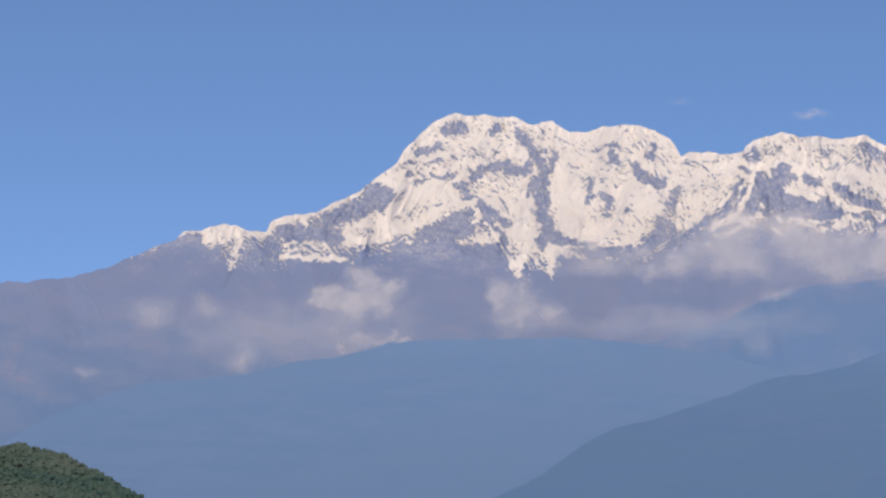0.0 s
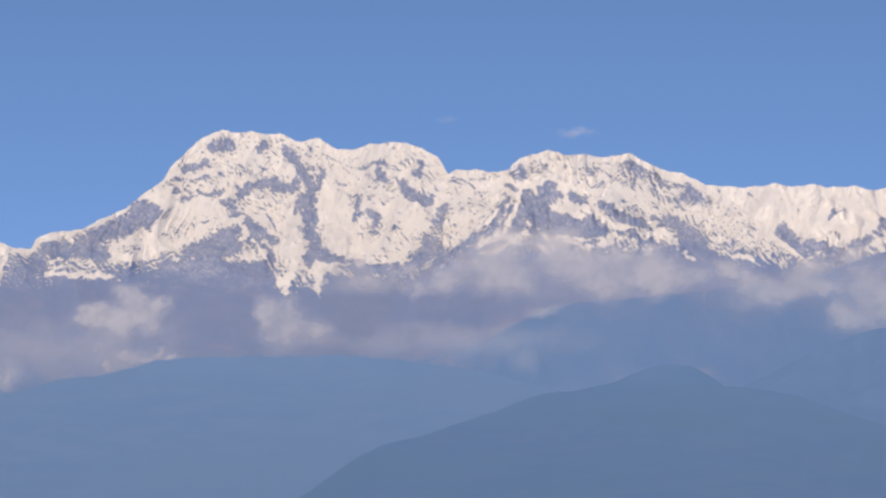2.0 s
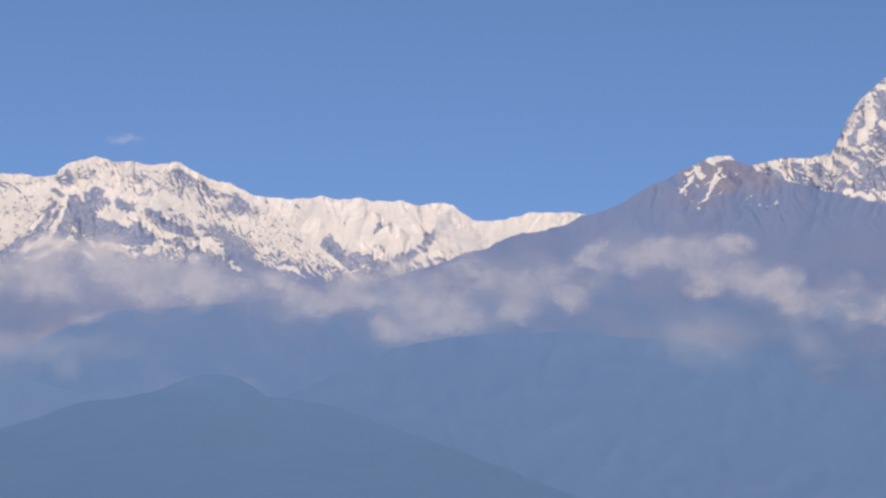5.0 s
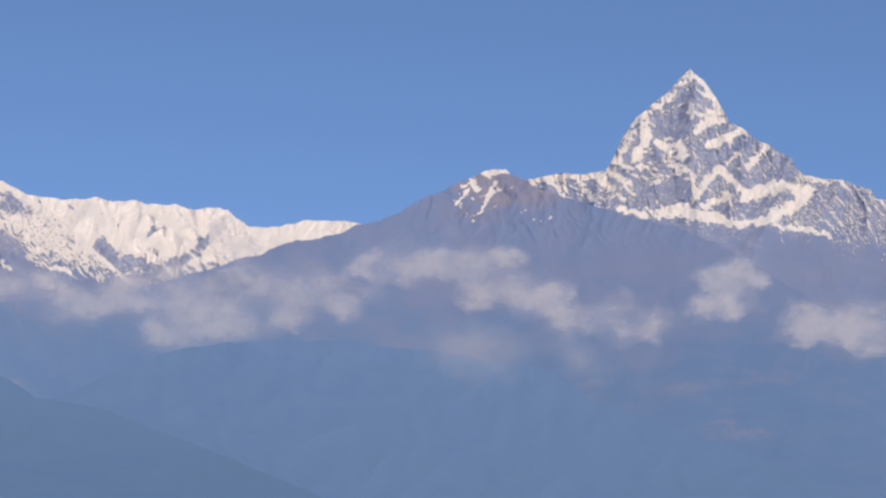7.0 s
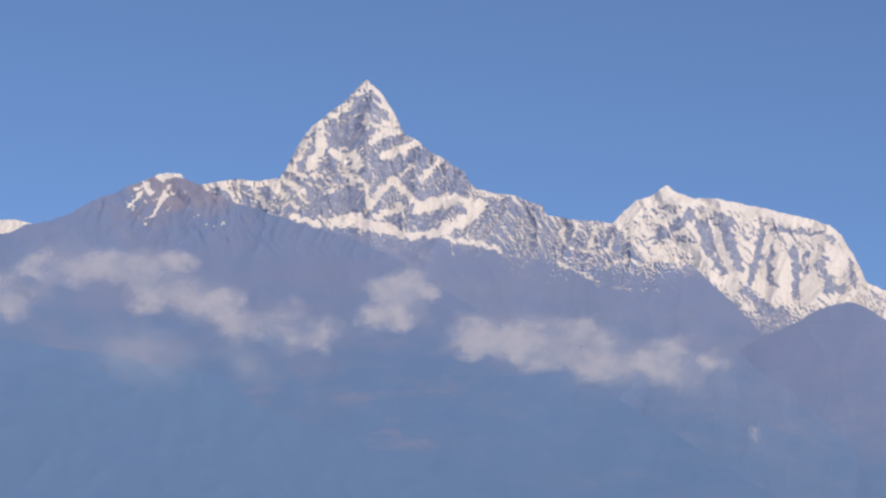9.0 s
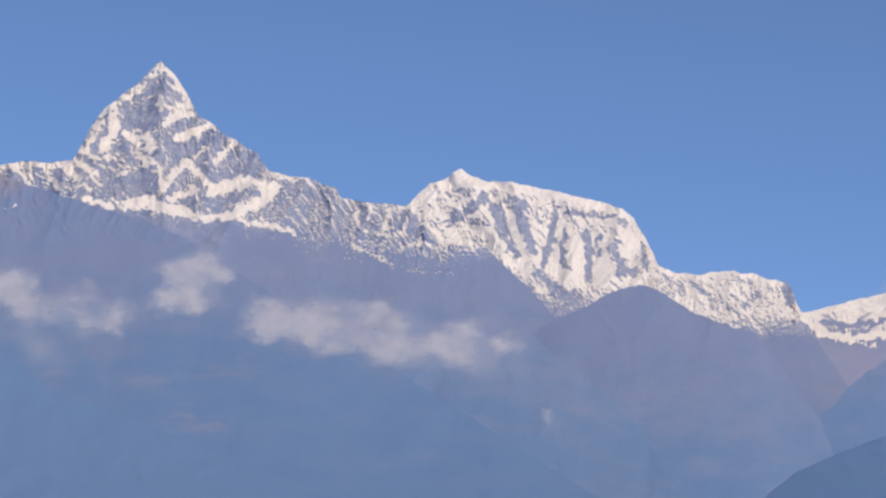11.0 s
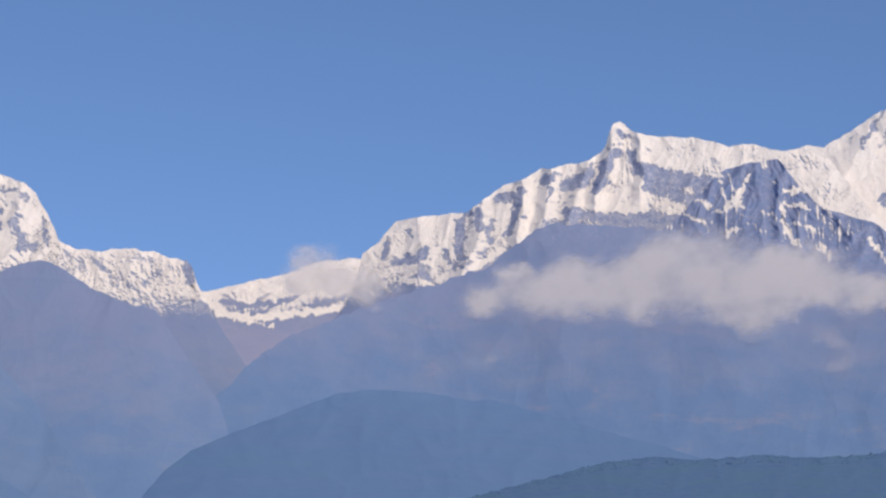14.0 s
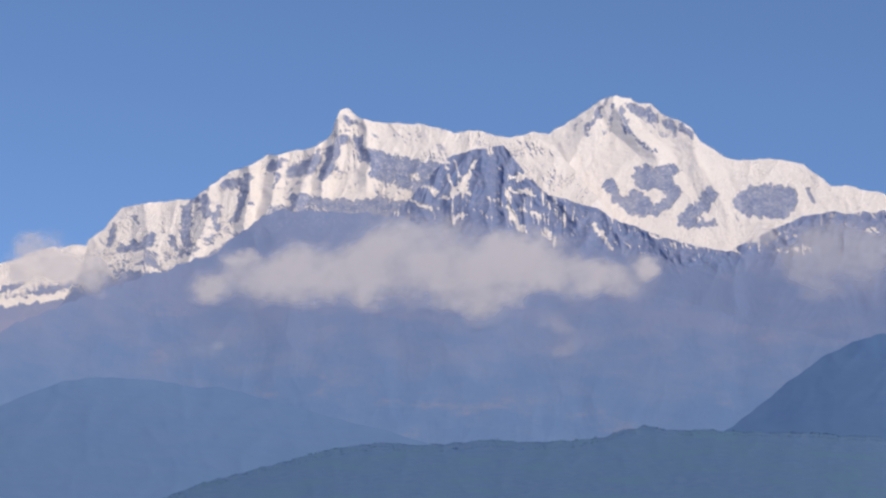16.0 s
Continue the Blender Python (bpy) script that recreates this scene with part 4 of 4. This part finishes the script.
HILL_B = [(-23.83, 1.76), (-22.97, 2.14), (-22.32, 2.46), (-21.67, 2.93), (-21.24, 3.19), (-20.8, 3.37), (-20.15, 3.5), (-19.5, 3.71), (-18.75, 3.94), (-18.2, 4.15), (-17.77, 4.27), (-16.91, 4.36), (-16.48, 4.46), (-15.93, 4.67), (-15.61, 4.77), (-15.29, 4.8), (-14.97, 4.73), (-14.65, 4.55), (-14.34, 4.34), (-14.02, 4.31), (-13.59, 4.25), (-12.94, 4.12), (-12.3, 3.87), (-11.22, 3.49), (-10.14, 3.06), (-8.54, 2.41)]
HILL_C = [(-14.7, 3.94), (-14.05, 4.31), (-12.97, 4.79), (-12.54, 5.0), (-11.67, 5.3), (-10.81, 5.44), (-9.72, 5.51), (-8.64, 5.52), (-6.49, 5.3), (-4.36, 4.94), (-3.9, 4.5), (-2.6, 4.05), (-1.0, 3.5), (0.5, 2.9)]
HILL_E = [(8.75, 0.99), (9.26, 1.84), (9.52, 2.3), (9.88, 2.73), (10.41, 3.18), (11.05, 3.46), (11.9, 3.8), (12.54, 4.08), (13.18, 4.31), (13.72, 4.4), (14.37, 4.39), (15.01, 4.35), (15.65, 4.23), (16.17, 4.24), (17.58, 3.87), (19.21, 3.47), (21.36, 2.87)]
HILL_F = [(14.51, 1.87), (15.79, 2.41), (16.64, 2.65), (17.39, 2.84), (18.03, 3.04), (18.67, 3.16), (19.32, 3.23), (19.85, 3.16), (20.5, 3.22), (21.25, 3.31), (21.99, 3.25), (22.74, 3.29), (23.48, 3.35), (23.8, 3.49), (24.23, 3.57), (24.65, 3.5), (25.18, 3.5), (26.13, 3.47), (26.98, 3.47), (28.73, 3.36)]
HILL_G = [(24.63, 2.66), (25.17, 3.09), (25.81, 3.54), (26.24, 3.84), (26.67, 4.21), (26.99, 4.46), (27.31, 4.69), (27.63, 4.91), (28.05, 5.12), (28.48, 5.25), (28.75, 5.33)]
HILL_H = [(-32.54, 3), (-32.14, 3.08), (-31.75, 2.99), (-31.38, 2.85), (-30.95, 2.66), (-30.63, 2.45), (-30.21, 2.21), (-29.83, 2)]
massif("forested_hill", "broad hazy blue forested hill", HILL_A, 1700, 1000, HAZY_FAR_WOOD, seed=21, grid=0.07, ragged=0.02, bulk=0.22, fine=0.3, stretch=1.0, low=1.5, tail=0.45)
massif("forested_hill", "rounded hazy blue-green forested hill", HILL_B, 1000, 600, HAZY_TEAL_WOOD, seed=22, grid=0.06, ragged=0.02, bulk=0.22, fine=0.3, stretch=1.0, low=1.5, tail=0.45)
massif("forested_hill", "hazy blue ridge under clouds", HILL_C, 1800, 1440, HAZY_MID_WOOD, seed=23, grid=0.07, ragged=0.02, bulk=0.22, fine=0.3, stretch=1.0, low=1.5, tail=0.45)
massif("forested_hill", "rounded hazy blue forested hill", HILL_E, 1300, 800, HAZY_BLUE_WOOD, seed=25, grid=0.06, ragged=0.02, bulk=0.22, fine=0.3, stretch=1.0, low=1.5, tail=0.45)
massif("forested_hill", "steep hazy dark blue forested hill", HILL_G, 1000, 600, HAZY_DARK_WOOD, seed=27, grid=0.06, ragged=0.03, bulk=0.22, fine=0.3, stretch=1.0, low=1.5, tail=0.45)
GREEN_RIDGE = massif("forested_hill", "long green forested ridge", HILL_F, 620, 350, HAZY_GREEN_WOOD, seed=26, grid=0.05, ragged=0.03, bulk=0.25, fine=0.4, stretch=1.0, low=1.5)
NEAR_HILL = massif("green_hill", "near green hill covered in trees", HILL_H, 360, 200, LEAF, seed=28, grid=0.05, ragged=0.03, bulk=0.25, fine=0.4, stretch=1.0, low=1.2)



# ---- woods ----
def woods(hill, label, many, size, material, low_el, high_el, puffs, seed, rim=None):
    """Tree crowns as clumps of leaves all over the near side of a hill."""
    rnd = np.random.RandomState(seed)
    co = np.empty(len(hill.data.vertices) * 3, np.float32)
    hill.data.vertices.foreach_get("co", co)
    co = co.reshape(-1, 3)
    dist = np.hypot(co[:, 0], co[:, 1])
    el = np.degrees(np.arctan2(co[:, 2] - EYE, dist))
    ok = np.where((el > low_el) & (el < high_el) & (co[:, 2] > 1))[0]
    if rim:
        bins = np.round(np.degrees(np.arctan2(co[ok, 0], co[ok, 1])) / 0.05).astype(int)
        top = np.full(bins.max() - bins.min() + 1, -9.0)
        np.maximum.at(top, bins - bins.min(), el[ok])
        ok = ok[el[ok] > top[bins - bins.min()] - rim]
    base = bmesh.new()
    bmesh.ops.create_icosphere(base, subdivisions=1, radius=1)
    base.verts.ensure_lookup_table()
    base.verts.index_update()
    bv = np.array([v.co[:] for v in base.verts])
    bf = np.array([[v.index for v in f.verts] for f in base.faces])
    base.free()
    n = many * puffs
    at = co[np.repeat(rnd.choice(ok, many), puffs)] + np.repeat(rnd.normal(0, size * 0.6, (many, 3)) * (1, 1, 0.15), puffs, 0)
    grow = np.repeat(rnd.lognormal(0, 0.3, many), puffs)
    off = rnd.normal(0, 0.42, (n, 3)) * (size * grow)[:, None]
    off[:, 2] = np.abs(off[:, 2]) * 0.7 - size * (0.1 if puffs > 1 else 0.34)
    s = (size * (0.35 + 0.35 * rnd.rand(n)) * grow * (1.25 if puffs == 1 else 1))[:, None, None]
    v = bv[None] * s * (1 + (0.28 if puffs > 1 else 0.14) * rnd.normal(0, 1, (n, len(bv), 1))) * np.array((1, 1, 0.85 if puffs > 1 else 0.6)) + (at + off)[:, None, :]
    f = bf[None] + (np.arange(n) * len(bv))[:, None, None]
    me = bpy.data.meshes.new("forest")
    me.from_pydata(v.reshape(-1, 3).tolist(), [], f.reshape(-1, 3).tolist())
    me.polygons.foreach_set("use_smooth", np.ones(len(me.polygons), dtype=bool))
    me.materials.append(material)
    return tagged(new("forest", me), label, "trees", kind="stuff")


woods(NEAR_HILL, "dense green trees covering the near hill", 4500, 0.36, LEAF, 1.4, 4, 4, 3)
woods(GREEN_RIDGE, "dark green trees along the long ridge", 9000, 0.16, HAZY_GREEN_WOOD, 1.7, 4, 1, 4, rim=0.12)

# ---- valley floor ----
ring = np.array([0, 20, 60, 150, 300, 600, 1200, 2400, 4900.0])[:, None]
turn = np.radians(np.linspace(0, 360, 97))[None, :]
ground = sheet("ground", np.stack([ring * np.cos(turn), ring * np.sin(turn), 0 * ring * turn], -1), FIELDS)
tagged(ground, "flat valley floor of green and brown fields", "ground", kind="structure")

# ---- clouds ----
CLOUDS = [
    (-25.75, 5.86, 1900, 0.95, [(-3.0, -1.0, 23.0, 21.0, 0), (8.0, -2.0, 22.0, 14.0, -10)]),
    (-22.67, 5.54, 1930, 0.85, [(0.0, 0.0, 24.7, 19.5, 35)]),
    (-29.71, 5.57, 1870, 0.5, [(0.0, 0.0, 22.4, 13.4, 0)]),
    (-28.67, 5.68, 1915, 0.45, [(0.0, 0.0, 19.0, 10.5, -20)]),
    (-25.49, 5.02, 1885, 0.7, [(0.0, 0.0, 27.3, 7.1, 12)]),
    (-30.96, 4.47, 1900, 0.38, [(0.0, 0.0, 15.7, 6.4, 0)]),
    (-27.99, 4.67, 1930, 0.48, [(0.0, 0.0, 9.6, 12.2, 0)]),
    (-21.15, 6.42, 1870, 0.6, [(0.0, 0.0, 40.6, 14.2, 0)]),
    (-18.22, 4.87, 1915, 0.4, [(0.0, 0.0, 13.5, 13.7, 0)]),
    # this wide thin sheet and the next stand in for pale haze
    (-27.00, 5.20, 1885, 0.45, [(0.0, 0.0, 128.6, 29.8, 0)]),
    (-19.87, 5.30, 1900, 0.4, [(0.0, 0.0, 129.6, 16.0, 0)]),
    (-16.97, 6.57, 1930, 0.88, [(-54.0, 1.1, 49.9, 24.4, -15), (3.7, 1.8, 47.9, 25.2, 0), (50.4, -2.9, 55.9, 19.5, 0)]),
    (-17.79, 5.83, 1870, 0.45, [(0.0, 0.0, 15.5, 6.3, 10)]),
    (-11.30, 6.10, 1915, 0.75, [(-67.3, -1.4, 39.6, 15.3, 0), (-8.4, 4.3, 51.5, 24.2, 0), (59.4, 10.9, 49.5, 22.2, 0), (16.4, -13.8, 59.4, 16.1, 10)]),
    (-10.62, 7.33, 1885, 0.9, [(0.0, 0.0, 16.4, 16.7, 0)]),
    (-5.27, 6.45, 1900, 0.85, [(-67.0, 16.2, 37.3, 16.8, 0), (-26.3, 14.9, 33.4, 19.2, -15), (2.0, -0.3, 31.4, 18.4, -25), (28.2, -10.6, 27.5, 12.8, -25), (63.0, -20.2, 35.4, 15.2, -15)]),
    (-6.14, 5.45, 1133, 0.3, [(0.0, 0.0, 25.8, 10.8, 0)]),
    (-4.00, 5.21, 1098, 0.36, [(0.0, 0.0, 21.6, 10.4, -30)]),
    (-5.87, 5.21, 1124, 0.28, [(0.0, 0.0, 25.6, 11.9, 0)]),
    (-1.31, 6.28, 1885, 0.95, [(6.8, 4.9, 25.7, 19.0, 10), (-6.8, -4.9, 19.5, 11.9, 0)]),
    (2.06, 5.59, 1900, 0.9, [(-21.5, 8.9, 47.1, 19.2, 5), (14.3, -2.7, 43.2, 16.8, -12), (58.6, -8.7, 45.2, 18.4, -12), (-51.4, 2.6, 31.4, 12.0, 0)]),
    # a pale scree spot on the slope, built as a small wisp
    (5.70, 4.14, 1930, 0.5, [(0.0, 0.0, 3.6, 7.3, 0)]),
    (12.98, 6.43, 1870, 0.95, [(0.0, 0.0, 32.5, 17.3, -5), (0.0, 0.0, 32.5, 17.3, -5)]),
    (20.16, 6.35, 1915, 1.15, [(-115.4, -4.6, 35.6, 19.4, 0), (-72.4, -3.6, 43.6, 21.0, 5), (-29.4, -2.9, 47.5, 24.2, 0), (6.0, 8.5, 59.4, 27.4, 0), (20.6, -14.6, 33.7, 16.9, -10), (70.2, 5.8, 47.5, 21.0, -10), (116.5, 0.8, 33.7, 16.1, -15), (-72.4, -3.6, 43.6, 21.0, 5), (6.0, 8.5, 59.4, 27.4, 0), (70.2, 5.8, 47.5, 21.0, -10)]),
    (16.05, 4.99, 1885, 0.45, [(0.0, 0.0, 19.5, 10.3, 10)]),
    # a pinkish scree streak on the mountainside, made with wisp lobes
    (22.64, 5.26, 1900, 0.4, [(-2.8, 8.0, 24.4, 8.0, -32), (2.8, -8.0, 11.8, 8.0, 0)]),
    (27.86, 6.72, 1930, 0.7, [(-14.2, 7.4, 47.9, 19.5, 20), (14.2, -7.4, 43.9, 24.4, 0)]),
    (-17.06, 9.21, 3300, 0.5, [(0.0, 0.0, 24.0, 7.0, -2)]),
    (-19.56, 9.52, 3300, 0.2, [(0.0, 0.0, 16.4, 6.3, 0)]),
]


def vapour():
    m, nt, b = nodes("cloud_vapour")
    out = nt.nodes["Material Output"]
    nt.nodes.remove(b)
    at = nt.nodes.new("ShaderNodeAttribute")
    at.attribute_name = "body"
    body = at.outputs["Fac"]
    place, n = nt.nodes.new("ShaderNodeNewGeometry"), nt.nodes.new("ShaderNodeTexNoise")
    link(nt, place.outputs["Position"], n.inputs["Vector"])
    n.inputs["Scale"].default_value, n.inputs["Detail"].default_value, n.inputs["Roughness"].default_value = 0.04, 3.5, 0.5
    thick = maths(nt, "ADD", body, maths(nt, "MULTIPLY", maths(nt, "SUBTRACT", n.outputs["Fac"], 0.54), 1.3))
    lot = nt.nodes.new("ShaderNodeAttribute")
    lot.attribute_type, lot.attribute_name = "OBJECT", "density"
    alpha = maths(nt, "MULTIPLY", maths(nt, "MULTIPLY", ramp(nt, thick, -0.1, 1.2), ramp(nt, body, 0.0, 0.85)), maths(nt, "MULTIPLY", lot.outputs["Fac"], 0.76))
    d, t, tr, mx, mx2 = (nt.nodes.new(k) for k in ("ShaderNodeBsdfDiffuse", "ShaderNodeBsdfTranslucent", "ShaderNodeBsdfTransparent", "ShaderNodeMixShader", "ShaderNodeMixShader"))
    d.inputs["Color"].default_value = t.inputs["Color"].default_value = (0.81, 0.765, 0.775, 1)
    mx.inputs[0].default_value = 0.3
    lean, even = nt.nodes.new("ShaderNodeVectorMath"), nt.nodes.new("ShaderNodeVectorMath")
    lean.operation, even.operation = "MULTIPLY_ADD", "NORMALIZE"
    link(nt, place.outputs["Normal"], lean.inputs[0])
    lean.inputs[1].default_value, lean.inputs[2].default_value = (0.6, 0.6, 0.6), (0, -0.4, 0.45)
    link(nt, lean.outputs[0], even.inputs[0])
    link(nt, even.outputs[0], d.inputs["Normal"])
    link(nt, d.outputs[0], mx.inputs[1]), link(nt, t.outputs[0], mx.inputs[2])
    link(nt, alpha, mx2.inputs[0]), link(nt, tr.outputs[0], mx2.inputs[1]), link(nt, mx.outputs[0], mx2.inputs[2])
    link(nt, mx2.outputs[0], out.inputs["Surface"])
    return m


VAPOUR = vapour()


def cloud(az, el, dist, density, lobes, seed):
    """A bank of cloud: lobes (x, z, half width, half height, lean) run together, with smaller billows on their upper side, front and back sheets closed at the rim."""
    rnd = random.Random(seed)
    lobes = [(x, z, w * 1.25, h * 1.25, lean) for x, z, w, h, lean in lobes]
    billows = list(lobes)
    for x, z, w, h, lean in lobes:
        for _ in range(4 if density > 0.5 else 0):
            a = rnd.uniform(-0.6, math.pi + 0.6)
            k = rnd.uniform(0.35, 0.6)
            s = min(w, 2 * h) * k
            billows.append((x + w * 0.62 * math.cos(a), z + h * 0.62 * math.sin(a), s, min(s, h * k * 1.3), 0))
    x0, x1 = min(b[0] - b[2] for b in billows), max(b[0] + b[2] for b in billows)
    z0, z1 = min(b[1] - b[3] for b in billows) - 2, max(b[1] + b[3] for b in billows) + 2
    nx, nz = max(24, min(160, int((x1 - x0) / 1.1))), max(20, min(80, int((z1 - z0) / 1.1)))
    gx, gz = np.meshgrid(np.linspace(x0 - 3, x1 + 3, nx), np.linspace(z0, z1, nz))
    gx, gz, flat = gx + 5.5 * fbm(gx * 0.05 + seed, gz * 0.07, 4, 0.6), gz + 4.5 * fbm(gx * 0.05 + 40, gz * 0.07 + seed, 4, 0.6), (gx, gz)
    body, thick = np.zeros(gx.shape), np.zeros(gx.shape)
    for k, (x, z, w, h, lean) in enumerate(billows):
        t = radians(lean)
        u, v = ((gx - x) * math.cos(t) + (gz - z) * math.sin(t)) / w, (-(gx - x) * math.sin(t) + (gz - z) * math.cos(t)) / h
        r = np.sqrt(u * u + v * v)
        body = body + np.clip(1 - r, 0, 1) ** 3
        if k < len(lobes) or density > 0.6:
            thick = np.maximum(thick, np.sqrt(np.clip(1 - (r / 1.35) ** 2, 0, 1)) * min(w, 1.6 * h))
    body = np.minimum(body ** (1 / 3), 1.2)
    gx, gz = flat
    for _ in range(20):
        q = np.pad(thick, 1)
        thick = (q[:-2, 1:-1] + q[2:, 1:-1] + q[1:-1, :-2] + q[1:-1, 2:] + q[1:-1, 1:-1]) / 5
    thick = 0.22 * thick * np.sqrt(np.clip(body * 3, 0, 1))
    keep = body > 0
    i = np.arange(gx.size).reshape(gx.shape)
    q = np.stack([i[:-1, :-1], i[:-1, 1:], i[1:, 1:], i[1:, :-1]], -1).reshape(-1, 4)
    q = q[keep.reshape(-1)[q].any(1)]
    v = np.concatenate([np.stack([gx, -thick, gz], -1).reshape(-1, 3), np.stack([gx, thick * 0.6 + 0.02, gz], -1).reshape(-1, 3)])
    f = np.concatenate([q, q[:, ::-1] + gx.size])
    used = np.unique(f)
    to = np.zeros(len(v), int)
    to[used] = np.arange(len(used))
    me = bpy.data.meshes.new("cloud")
    me.from_pydata(v[used].tolist(), [], to[f].tolist())
    me.polygons.foreach_set("use_smooth", np.ones(len(f), dtype=bool))
    me.attributes.new("body", "FLOAT", "POINT").data.foreach_set("value", np.concatenate([body.reshape(-1), 0 * body.reshape(-1)])[used].astype(np.float32))
    me.materials.append(VAPOUR)
    ob = new("cloud", me)
    a, e = radians(az), radians(el)
    ob.matrix_world = pose(dist * math.sin(a), dist * math.cos(a), EYE + dist * math.tan(e), 0, 0, -az)
    ob["density"] = density
    word = "wide bank of soft grey-white cloud" if len(lobes) > 3 else "puff of soft grey-white cloud" if density > 0.6 else "thin wisp of pale grey cloud"
    return tagged(ob, word + (" in the blue sky" if dist > 3000 else " before the mountainside"), "cloud", "clouds along the mountains")


for i, row in enumerate(CLOUDS):
    cloud(*row, i)
